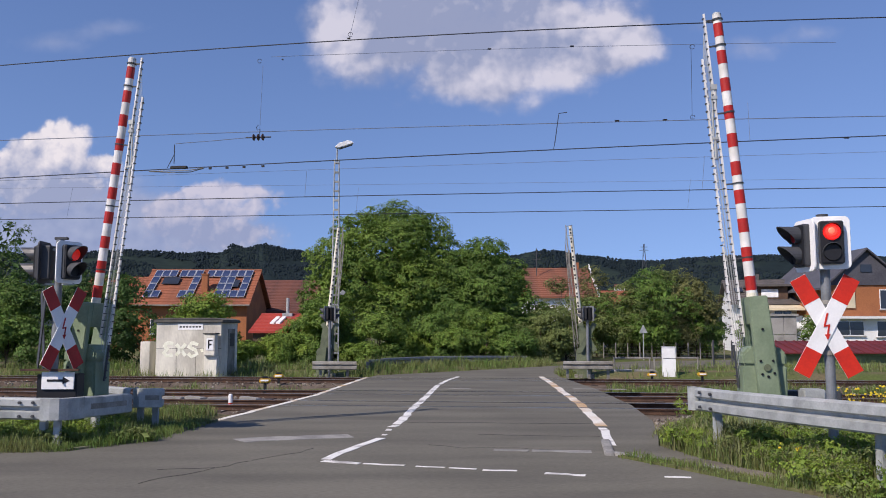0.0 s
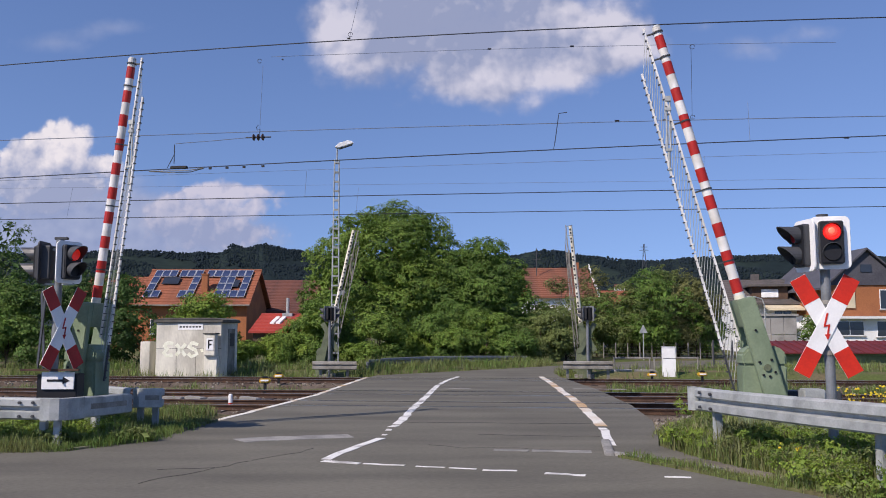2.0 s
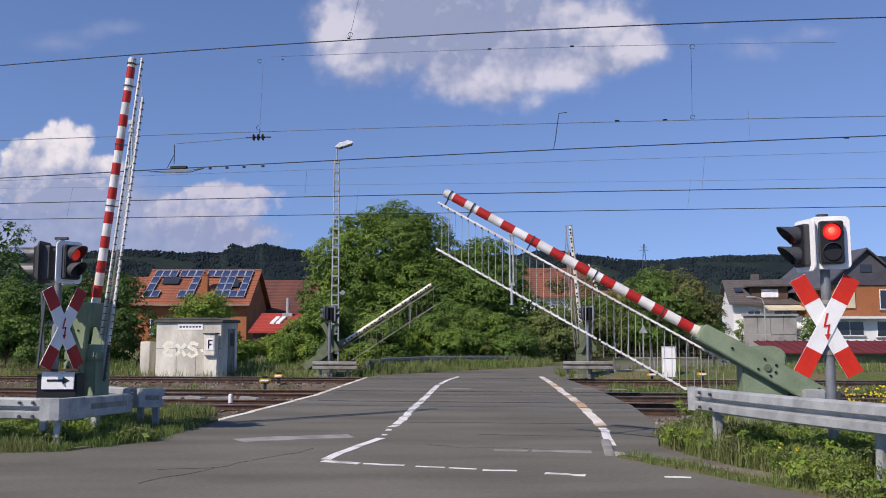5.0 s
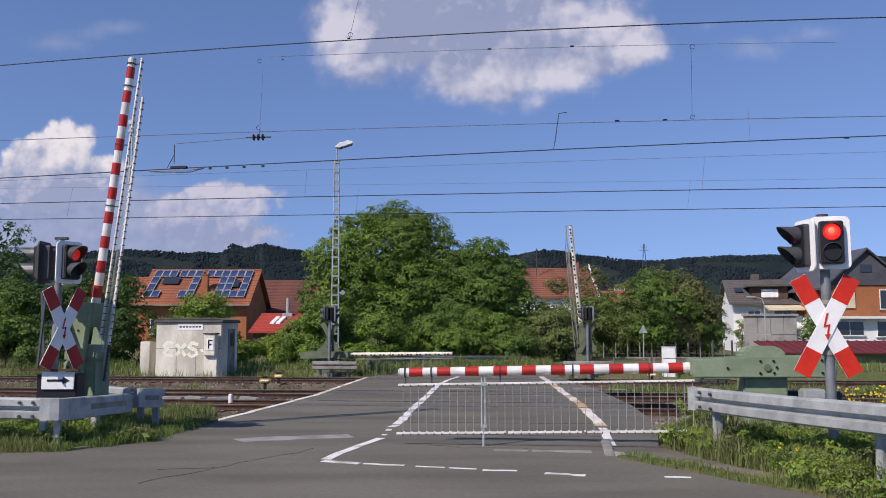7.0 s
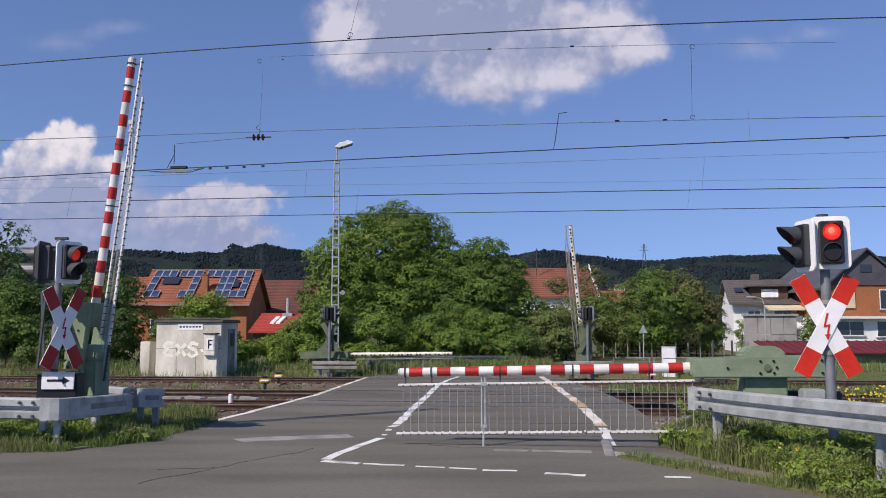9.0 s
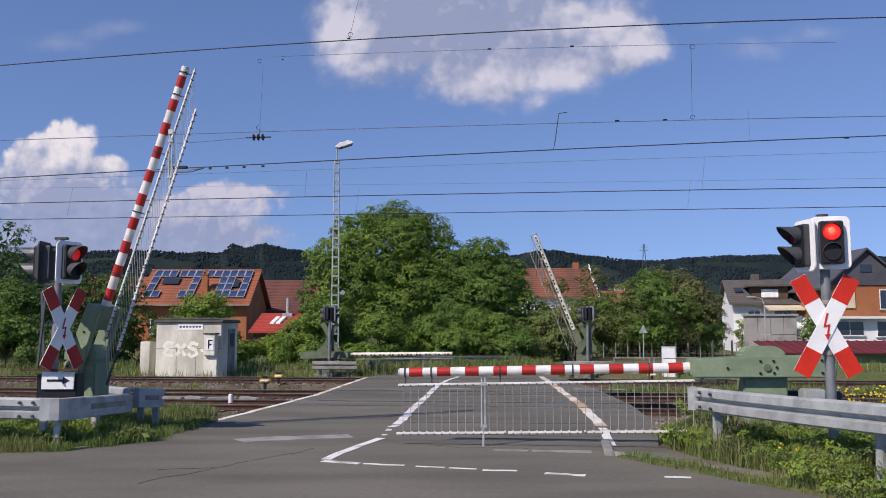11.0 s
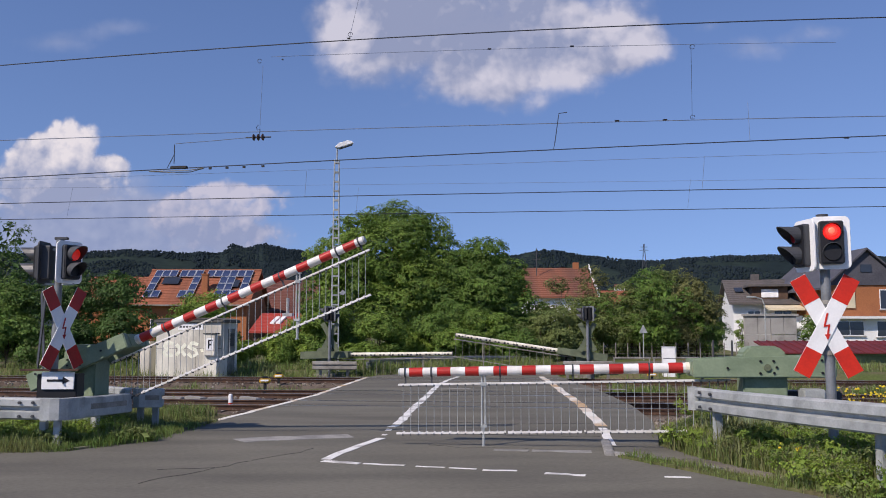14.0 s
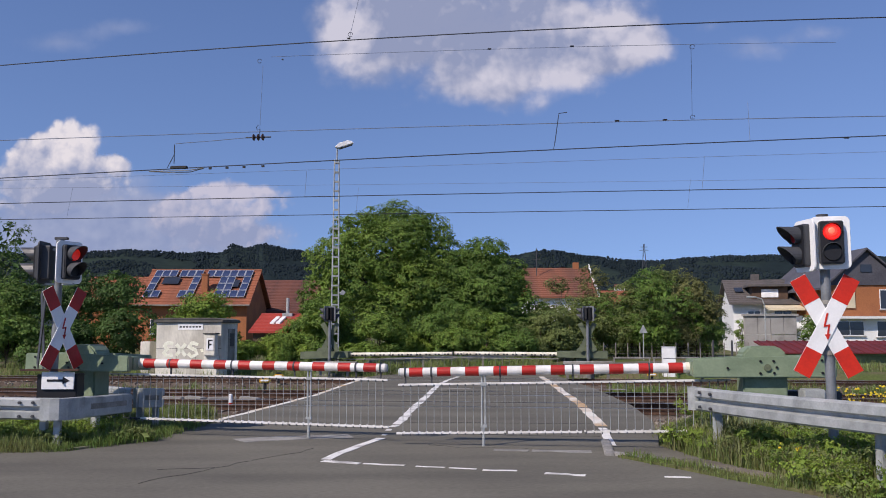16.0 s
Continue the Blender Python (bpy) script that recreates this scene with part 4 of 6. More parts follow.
guardrail([[(3.70, 12.42, 0.93), (3.87, 11.4, 0.945), (4.2, 10.1, 0.965), (4.65, 8.6, 0.99), (5.4, 6.0, 1.02), (6.3, 3.0, 1.03)]],
          [(3.83, 12.0, 12, 0.9), (4.66, 9.15, 15, 0.9), (5.65, 5.6, 15, 0.98)], "long galvanised steel guardrail above tall weeds",
          nose=arc_nose(3.65, 12.46, 0.935, 0.095, 60, 320, 14), bolts=[(3.645, 12.15, 0.87, -1, -0.2), (3.645, 12.15, 0.67, -1, -0.2), (3.70, 11.85, 0.87, -1, -0.2), (3.70, 11.85, 0.67, -1, -0.2)])
corner = guardrail([[(-17, 13.3, 0.79), (-9.5, 13.03, 0.78), (-6.75, 12.87, 0.76), (-5.98, 12.86, 0.745)], [(-5.62, 13.2, 0.735), (-5.52, 13.75, 0.715), (-5.40, 14.66, 0.69)]],
          [(-6.12, 13.2, 0, 0.66), (-8.4, 13.2, 0, 0.7), (-5.83, 13.02, 8, 0.66), (-5.56, 13.75, 80, 0.66)], "dull galvanised guardrail bent round the barrier corner", GALV,
          bolts=[(-6.3, 12.78, 0.68, 0, -1), (-6.3, 12.78, 0.48, 0, -1), (-6.1, 12.78, 0.68, 0, -1), (-6.1, 12.78, 0.48, 0, -1)])
FLAT = [(0, 0), (0.086, -0.006), (0.088, -0.325), (0, -0.333), (-0.004, -0.3), (-0.004, -0.03)]
part("corner_plate", Geo().loft([(-6.0, 12.858, 0.747), (-5.86, 12.86, 0.744), (-5.76, 12.88, 0.742), (-5.69, 12.94, 0.74), (-5.655, 13.03, 0.738), (-5.61, 13.26, 0.734)], FLAT, True), GALV, corner, "bent flat corner plate")
part("side_plate", Geo().loft([(-5.615, 13.24, 0.736), (-5.53, 13.75, 0.717), (-5.405, 14.68, 0.692)], [(0.07, -0.02), (0.092, -0.02), (0.092, -0.31), (0.07, -0.31)], True), GALV, corner, "flat cover plate")
part("slot", Geo().loft([(-5.585, 13.42, 0.73), (-5.53, 13.75, 0.717), (-5.43, 14.5, 0.696)], [(0.08, -0.115), (0.095, -0.115), (0.095, -0.2), (0.08, -0.2)], True), GALVOLD, corner, "long rust-dark slot in the plate")
stub = guardrail([[(-6.5, 16.3, 0.72), (-5.6, 15.55, 0.72)], [(-5.32, 15.2, 0.73), (-5.08, 15.5, 0.72)]],
          [(-5.42, 15.4, 0, 0.66), (-5.2, 15.55, 0, 0.66)], "short galvanised guardrail end beside the track", nose=arc_nose(-5.41, 15.22, 0.73, 0.09, 100, 350))
part("end_plate", Geo().loft([(-5.47, 15.42, 0.745), (-5.47, 15.24, 0.745), (-5.43, 15.14, 0.745), (-5.34, 15.1, 0.744), (-4.98, 15.2, 0.735)], [(0.0, 0), (0.03, -0.004), (0.032, -0.33), (0, -0.335)], True), GALV, stub, "bent flat end plate")
part("slot", Geo().loft([(-5.25, 15.13, 0.74), (-5.02, 15.19, 0.736)], [(0.02, -0.12), (0.036, -0.12), (0.036, -0.2), (0.02, -0.2)], True), GALVOLD, stub, "rust-dark slot in the plate")
guardrail([[(-5.25, 34.45, 0.58), (-3.45, 34.25, 0.58)]], [(-4.95, 34.6, 0, 0.54), (-3.85, 34.5, 0, 0.54)], "weathered low guardrail before the far barrier", GALVOLD)
guardrail([[(-3.3, 37.2, 0.56), (-3.2, 38.4, 0.52), (-2.6, 40.3, 0.55), (-1.0, 42.6, 0.55), (2.0, 45.2, 0.52), (4.6, 47.2, 0.46)]], [(-3.3, 37.3, 0, 0.5), (-2.7, 40.4, 20, 0.5), (-0.9, 42.8, 40, 0.5), (2.1, 45.4, 45, 0.47), (4.5, 47.3, 45, 0.42)], "long blue-grey guardrail curving along the far road", MASTGREY)
guardrail([[(4.8, 34.2, 0.6), (6.75, 34.0, 0.6)]], [(5.0, 34.33, 0, 0.56), (5.85, 34.25, 0, 0.56), (6.6, 34.2, 0, 0.56)], "weathered low guardrail before the far barrier", GALVOLD)


# ---- crossing signals ----
def rounded(w, h, r, n=5):
    pts = []
    for cx, cz, a in ((w / 2 - r, h / 2 - r, 0), (-w / 2 + r, h / 2 - r, 90), (-w / 2 + r, -h / 2 + r, 180), (w / 2 - r, -h / 2 + r, 270)):
        pts += [(cx + r * math.cos(radians(a + 90 * i / n)), cz + r * math.sin(radians(a + 90 * i / n))) for i in range(n + 1)]
    return pts


def visor(g, z, r, reach):
    """Open hood round a lens; it looks along -y."""
    n = 18
    vs, fs = [], []
    for i in range(n + 1):
        a = radians(-60 + 300 * i / n)
        k = 0.5 + 0.5 * max(0.0, (math.sin(a) + 0.6) / 1.6)
        for y, q in ((0.0, r), (-reach * k, r * 1.0), (-reach * k, r * 1.0 - 0.008), (0.0, r - 0.008)):
            vs.append((math.cos(a) * q, y, z + math.sin(a) * q))
    for i in range(n):
        for j in range(4):
            fs.append((i * 4 + j, i * 4 + (j + 1) % 4, i * 4 + 4 + (j + 1) % 4, i * 4 + 4 + j))
    return g.add(vs, fs)


def signal_head(parent, m, lit, white=WHITE, back=DARKGREY, reach=0.36, hood=DARKGREY):
    h = part("signal_head", Geo().prism(rounded(0.27, 0.51, 0.03), -0.10, 0.12), back, parent, at=m, bevel=0.01)
    part("backplate", Geo().prism(rounded(0.44, 0.63, 0.07), -0.03, -0.005), white, h, "white enamelled backing plate", bevel=0.004)
    part("lamp_panel", Geo().prism(rounded(0.25, 0.48, 0.02), -0.12, -0.102), BLACK, h)
    part("lens", Geo().tube((0, -0.15, 0.12), (0, -0.121, 0.12), 0.088, 0.1, 20), (lit if lit is not True else REDLENS) if lit else REDDULL, h, "glowing red lamp lens" if lit else "unlit lamp lens")
    if lit is True:
        part("lens_dome", Geo().tube((-0.006, -0.165, 0.125), (-0.006, -0.149, 0.125), 0.055, 0.07, 20), REDMID, h, "bright inner zone of the red lens")
        part("lens_core", Geo().tube((-0.01, -0.174, 0.13), (-0.01, -0.164, 0.13), 0.024, 0.04, 16), REDCORE, h, "brightest core of the red lamp")
    part("lens", Geo().tube((0, -0.14, -0.12), (0, -0.121, -0.12), 0.095, 0.105, 20), BLACK, h, "dark unlit lamp lens")
    part("visor", visor(Geo(), 0.12, 0.112, reach), hood, h)
    part("visor", visor(Geo(), -0.12, 0.112, reach), hood, h)
    return h


def cross(parent, m, white, red, arrow=True, backed=None):
    for k, s in enumerate((-1, 1)):
        y = -0.012 - 0.014 * k
        r = pose(0, 0, 0, 0, s * 28.5, 0)
        arm = part("cross_arm", Geo().box(-0.1, 0.1, y, y + 0.012, -0.645, 0.645), backed or white, parent, at=m @ r, bevel=0.002)
        if backed:
            continue
        for z0, z1 in ((0.325, 0.644), (-0.644, -0.325)):
            part("red_end", Geo().box(-0.099, 0.099, y - 0.003, y + 0.006, z0, z1), red, arm, "red reflective end of the cross arm")
    if arrow and not backed:
        zig = [(0.022, 0.15), (0.0, 0.15), (-0.04, -0.015), (0.012, -0.005), (-0.004, -0.1), (-0.03, -0.1), (0.004, -0.165), (0.035, -0.095), (0.014, -0.098), (0.036, 0.02), (-0.016, 0.008)]
        part("lightning_arrow", Geo().prism(zig, -0.034, -0.029), red, parent, "red lightning arrow", at=m)


sig = thing("crossing_signal", pose(4.575, 10.0, 0), "grey mast with saint andrew's cross and red crossing light", "crossing signal", "crossing signals")
part("mast", Geo().tube((0.02, 0.12, -0.1), (-0.01, 0.12, 3.1), 0.058, n=18), MASTGREY, sig, smooth=False)
part("mast_cap", Geo().tube((-0.01, 0.12, 3.1), (-0.01, 0.12, 3.13), 0.07, n=18).box(-0.09, 0.07, 0.08, 0.16, 3.06, 3.1), DARKGREY, sig)
cross(sig, pose(-0.05, 0.05, 1.795, 0, 0, -6), WHITE, RED)
signal_head(sig, pose(0.02, 0.0, 2.775, 0, 0, -14), True, reach=0.2)
signal_head(sig, pose(-0.19, 0.17, 2.755, 0, 0, -84), False)
part("clamp", Geo().tube((0, 0.12, 2.05), (0, 0.12, 2.1), 0.068, n=14).tube((0, 0.12, 1.45), (0, 0.12, 1.5), 0.068, n=14), GALVOLD, sig)

FAR = Matrix.Diagonal((1.11, 1.11, 1.11, 1))
sig = thing("crossing_signal", pose(-6.38, 14.0, -0.188) @ FAR, "grey mast with dull shaded crosses and two crossing lights", "crossing signal", "crossing signals")
part("mast", Geo().tube((0, 0.0, -0.1), (0.02, 0.0, 3.1), 0.058, n=18), MASTGREY, sig)
part("mast_cap", Geo().box(-0.06, 0.14, -0.03, 0.03, 3.1, 3.14), DARKGREY, sig, bevel=0.008)
cross(sig, pose(0.16, -0.1, 1.785, 0, 0, 66), WHITE, SHADERED)
# rear cross stands in shade, given here as dark grey arms
cross(sig, pose(-0.2, 0.05, 1.78, 0, 0, -58), WHITE, SHADERED, backed=DARKGREY)
signal_head(sig, pose(0.18, -0.06, 2.755, 0, 0, 60), REDSIDE)
signal_head(sig, pose(-0.2, 0.02, 2.755, 0, 0, -88), False, white=DARKGREY, hood=VISORSUN)
part("clamp", Geo().tube((0, 0, 2.05), (0, 0, 2.1), 0.068, n=14).tube((0, 0, 1.45), (0, 0, 1.5), 0.068, n=14), GALVOLD, sig)
part("bracket", Geo().box(-0.18, 0.25, -0.02, 0.02, 2.93, 2.97).box(-0.18, 0.25, -0.02, 0.02, 2.42, 2.45), GALV, sig)

sgn = thing("arrow_sign", pose(-6.25, 13.75, -0.188) @ FAR, "white direction sign with black arrow on a dark box", "sign")
part("box", Geo().box(-0.26, 0.32, 0.03, 0.3, 0.66, 1.12).box(-0.04, 0.04, 0.1, 0.18, -0.1, 0.66), BLACK, sgn, bevel=0.01)
part("plate", Geo().box(-0.18, 0.29, 0.0, 0.025, 0.90, 1.15), WHITE, sgn, bevel=0.004)
part("arrow", Geo().prism([(-0.1, 1.012), (0.13, 1.012), (0.13, 0.975), (0.23, 1.028), (0.13, 1.08), (0.13, 1.044), (-0.1, 1.044)], -0.006, -0.002), BLACK, sgn, "black arrow")
solid("rusty_bar", Geo().box(-6.77, -5.83, 13.68, 13.72, 1.105, 1.14), RAIL, "rusty flat iron bar over the arrow sign", "iron bar", bevel=0.004)

for x, y, rz, z in ((5.9, 34.75, 0, 0.0), (-4.66, 35.0, 0, 0.0)):
    sig = thing("crossing_signal", pose(x, y, z), "far crossing signal seen from behind, grey-green cross arms", "crossing signal", "crossing signals")
    part("mast", Geo().tube((0, 0, -0.1), (0, 0, 2.8), 0.06, n=12), MASTGREY, sig)
    cross(sig, pose(0, 0.1, 1.55, 0, 0, 0), WHITE, SHADERED, backed=GREENDARK)
    signal_head(sig, pose(-0.1, 0.0, 2.5, 0, 0, 245), False, white=MASTGREY, back=BLACK)
    signal_head(sig, pose(0.1, 0.0, 2.5, 0, 0, 130), False, white=MASTGREY, back=BLACK)

# ---- lattice lamp mast ----
mast = thing("lamp_mast", pose(-4.73, 37.2, 0, 0, 0, 8), "tall lattice steel mast with a white street lamp head", "lamp mast")
for s in (-1, 1):
    for q in (-1, 1):
        part("leg", Geo().tube((s * 0.17, q * 0.15, -0.2), (s * 0.1, q * 0.08, 9.4), 0.03, n=6), GALV, mast)
for k in range(22):
    z = 0.4 + k * 0.42
    w = 0.17 - 0.07 * z / 9.4
    for q in (-0.9, 0.9):
        part("rung", Geo().box(-w, w, w * q - 0.02, w * q + 0.02, z, z + 0.06), GALV, mast)
part("top_pole", Geo().tube((0, 0, 9.2), (0.02, 0, 10.0), 0.035, n=8), GALV, mast)
part("lamp_head", Geo().prism([(-0.1, 9.95), (0.1, 9.92), (0.72, 10.14), (0.7, 10.24), (0.45, 10.28), (0.05, 10.14)], -0.13, 0.13), WHITE, mast, "white lamp head", bevel=0.03)
part("floodlight", Geo().prism([(0.2, 3.4), (0.36, 3.36), (0.46, 3.5), (0.3, 3.62)], -0.1, 0.1).tube((0.1, 0, 3.45), (0.3, 0, 3.5), 0.03, n=6), GALV, mast, "small white floodlight", bevel=0.03)
part("lamp_glass", Geo().prism([(0.1, 9.915), (0.68, 10.12), (0.68, 10.09), (0.12, 9.88)], -0.1, 0.1), DARKGREY, mast)

# ---- signal hut ----
hut = thing("equipment_hut", pose(-12.1, 35.95, -0.05, 0, 0, -6.5), "weathered cream equipment hut with pale graffiti", "hut")
part("wall", Geo().box(0, 2.85, 0, 1.9, -0.2, 2.2), HUTWALL, hut, bevel=0.015)
part("roof", Geo().box(-0.1, 2.95, -0.1, 2.0, 2.202, 2.32).prism([(-0.1, 2.32), (2.95, 2.32), (2.6, 2.40), (0.3, 2.40)], -0.1, 2.0), HUTROOF, hut, bevel=0.02)
door = part("door", Geo().box(2.852, 2.89, 0.75, 1.5, 0.0, 1.95), GALVOLD, hut, "grey steel door", bevel=0.01)
part("vent", Geo().box(2.892, 2.905, 0.9, 1.35, 1.2, 1.75), DARKGREY, door)
part("name_plate", Geo().box(0.95, 2.05, -0.02, -0.003, 1.9, 2.15), WHITE, hut, "white name plate")
for k in range(7):
    part("lettering", Geo().box(1.03 + k * 0.14, 1.12 + k * 0.14, -0.026, -0.021, 1.99, 2.06), DARKGREY, hut, "plain grey bar")
part("joint", Geo().box(0.0, 2.85, -0.006, -0.002, 1.12, 1.135), HUTROOF, hut)
for k in (0.9, 1.75):
    part("joint", Geo().box(k, k + 0.012, -0.006, -0.002, 0.0, 1.12), HUTROOF, hut)
for cx, pts in ((0.55, [(0.22, 0.3), (-0.05, 0.34), (-0.2, 0.2), (-0.02, 0.06), (-0.2, -0.08), (-0.08, -0.22), (0.2, -0.16)]),
                (1.1, [(-0.2, 0.28), (0.0, 0.04), (0.22, -0.2)]), (1.1, [(0.2, 0.3), (0.02, 0.08), (-0.2, -0.2)]),
                (1.62, [(0.24, 0.26), (-0.05, 0.34), (-0.18, 0.16), (0.12, 0.04), (0.2, -0.14), (-0.05, -0.24), (-0.2, -0.1)]),
                (2.05, [(-0.08, 0.0), (0.02, 0.04)])):
    part("graffiti", strip([(cx + x, 1.02 + z) for x, z in pts], 0.17, 0.25, z1=0.004, wander=0.008, step=0.1), GRAFFITI, hut, "pale yellowish spray paint loop", at=pose(0, -0.004, 0, 90, 0, 0))
cab = thing("equipment_box", pose(-9.85, 35.3, 0.0, 0, 0, -6.5), "cream telephone box with a black letter on its side", "telephone box")
part("post_panel", Geo().box(-0.05, 0.5, 0.05, 0.28, -0.2, 0.78), HUTWALL, cab, bevel=0.01)
part("case", Geo().box(-0.02, 0.46, -0.1, 0.28, 0.78, 1.66), HUTWALL, cab, bevel=0.02)
part("lid", Geo().box(-0.05, 0.5, -0.14, 0.3, 1.662, 1.72), HUTROOF, cab, bevel=0.01)
part("letter_plate", Geo().box(0.1, 0.4, -0.112, -0.102, 1.0, 1.5), WHITE, cab)
part("letter", Geo().box(0.17, 0.23, -0.12, -0.113, 1.06, 1.44).box(0.23, 0.36, -0.12, -0.113, 1.38, 1.44).box(0.23, 0.32, -0.12, -0.113, 1.22, 1.28), BLACK, cab, "black letter F")
solid("concrete_block", Geo().box(-0.22, 0.22, -0.3, 0.3, -0.2, 1.35), HUTWALL, "low pale concrete bin beside the hut", "concrete block", bevel=0.02, at=pose(-12.75, 36.9, 0, 0, 0, -6.5))

# ---- small trackside things ----
cabinet = thing("control_cabinet", pose(9.25, 35.0, 0, 0, 0, -6.5), "white steel control cabinet beside the track", "cabinet")
part("body", Geo().box(-0.26, 0.26, -0.18, 0.18, -0.1, 1.12), WHITE, cabinet, bevel=0.015)
part("lid", Geo().box(-0.28, 0.28, -0.2, 0.2, 1.122, 1.16), WHITE, cabinet, bevel=0.01)
part("joint", Geo().box(-0.255, 0.255, -0.187, -0.182, 0.68, 0.70), DARKGREY, cabinet)
for x, y, h in ((-5.4, 26.0, 0.36), (-5.95, 31.0, 0.25), (8.06, 33.0, 0.2), (9.45, 31.2, 0.3)):
    d = thing("dwarf_lantern", pose(x, y, -0.15), "small yellow and black point lantern beside the rails", "lantern", "point lanterns")
    part("foot", Geo().box(-0.04, 0.04, -0.04, 0.04, -0.05, h), BLACK, d)
    part("case", Geo().box(-0.17, 0.17, -0.1, 0.1, h, h + 0.13), YELLOW, d, bevel=0.03)
    part("cap", Geo().prism([(-0.1, h + 0.13), (0.1, h + 0.13), (0.07, h + 0.2), (-0.07, h + 0.2)], -0.07, 0.07), BLACK, d, bevel=0.015)
    part("window", Geo().box(-0.12, 0.12, -0.11, -0.101, h + 0.05, h + 0.1), WHITE, d)
stake = thing("marker_post", pose(-5.25, 21.2, 0), "short white marker post with a red foot", "marker post")
part("post", Geo().tube((0, 0, 0.0), (0, 0, 0.2), 0.05, n=12).tube((0, 0, 0.2), (0, 0, 0.215), 0.05, 0.02, 12), WHITE, stake)
part("red_ring", Geo().tube((0, 0, -0.25), (0, 0, 0.0), 0.052, n=12), RED, stake, "red painted foot")
rnd = random.Random(8)
for k in range(5):
    solid("concrete_cover", Geo().box(-0.3, 0.3, -0.12, 0.12, -0.22, -0.04 + rnd.uniform(0, 0.03)), CONCRETE, "pale concrete trough cover lying beside the track", "concrete cover", "trough covers", bevel=0.015,
          at=pose(-8.5 + k * 0.85 + rnd.uniform(-0.2, 0.2), 22.9 + rnd.uniform(-0.1, 0.1) + (8.5 - k * 0.85) * 0.11, 0, 0, rnd.uniform(-4, 4), rnd.uniform(-30, 10)))
solid("grey_box", Geo().box(-0.42, 0.42, -0.2, 0.2, 0.0, 0.85), DARKGREY, "dark grey steel box behind the guardrail", "equipment box", bevel=0.02, at=pose(5.5, 12.9, 0, 0, 0, -7))
solid("grey_box", Geo().box(-0.15, 0.15, -0.15, 0.15, 0.0, 0.92), GALV, "galvanised steel post stub behind the guardrail", "equipment box", bevel=0.02, at=pose(5.25, 12.2, 0, 0, 0, -7))

# warning sign, tubes and fence on the far side
sign = thing("warning_sign", pose(12.6, 53.6, 0.1), "triangular warning sign on a post, grey back", "sign")
part("post", Geo().tube((0, 0, -0.2), (0, 0, 2.1), 0.03, n=8), GALV, sign)
part("plate", Geo().prism([(-0.27, 1.62), (0.27, 1.62), (0.0, 2.16)], -0.05, -0.035), GALV, sign, bevel=0.003)
for x0, x1 in ((7.45, 9.1), (9.2, 11.2)):
    f = thing("tube_railing", pose(0, 37.4, 0), "low grey tube railing along the far verge", "railing", "tube railings")
    part("top_tube", Geo().tube((x0, 0, 0.62), (x1, 0, 0.62), 0.035, n=8), GALVOLD, f)
    for x in (x0 + 0.05, x1 - 0.05):
        part("post", Geo().tube((x, 0, -0.3), (x, 0, 0.62), 0.035, n=8), GALVOLD, f)
fence = thing("mesh_fence", pose(0, 55.2, 0), "grey post and wire mesh fence before the bushes", "fence")
for k in range(14):
    part("post", Geo().tube((10.4 + k * 0.78, 0, -0.2), (10.4 + k * 0.78, 0, 1.1), 0.035, n=6), GALVOLD, fence)
for k in range(5):
    part("wire", Geo().tube((10.4, 0, 0.2 + k * 0.2), (20.6, 0, 0.2 + k * 0.2), 0.004, n=4), GALVOLD, fence)

solid("concrete_slab", Geo().box(-0.95, 0.95, -0.6, 0.6, -0.2, 0.13), CONCRETE, "pale concrete slab beside the control cabinet", "concrete slab", bevel=0.02, at=pose(8.2, 36.9, 0, 0, 0, -6.5))
for x, y, turn, half in ((12.4, 39.6, 4, 1.1), (12.7, 39.9, -3, 0.9), (12.1, 40.2, 12, 0.8)):
    solid("timber_beam", Geo().box(-half, half, -0.11, 0.11, -0.1, 0.17), MOSS, "old weathered timber beam lying on the verge", "timber", "timber beams", bevel=0.02, at=pose(x, y, 0, 0, 0, turn))
for x, y in ((14.25, 45.0), (15.35, 45.3)):
    solid("dark_post", Geo().tube((0, 0, -0.3), (0, 0, 1.3), 0.06, 0.05, 10).tube((0, 0, 1.3), (0, 0, 1.34), 0.05, 0.02, 10), DARKGREY, "short dark post at the far roadside", "post", "roadside posts", at=pose(x, y, 0))

# ---- houses ----
def window(parent, x0, x1, y, z0, z1, face=-1, frame_m=WHITE):
    """A window in a wall that faces -y."""
    w = part("window", Geo().box(x0, x1, y - 0.03, y + 0.1, z0, z1), frame_m, parent, "white framed window")
    mid = (x0 + x1) / 2
    for a, b in ((x0 + 0.06, mid - 0.03), (mid + 0.03, x1 - 0.06)):
        part("pane", Geo().box(a, b, y - 0.045, y - 0.032, z0 + 0.07, z1 - 0.07), GLASSDARK, w, "dark glass pane")
    part("sill", Geo().box(x0 - 0.08, x1 + 0.08, y - 0.14, y - 0.005, z0 - 0.07, z0 - 0.005), CONCRETE, w)
    return w


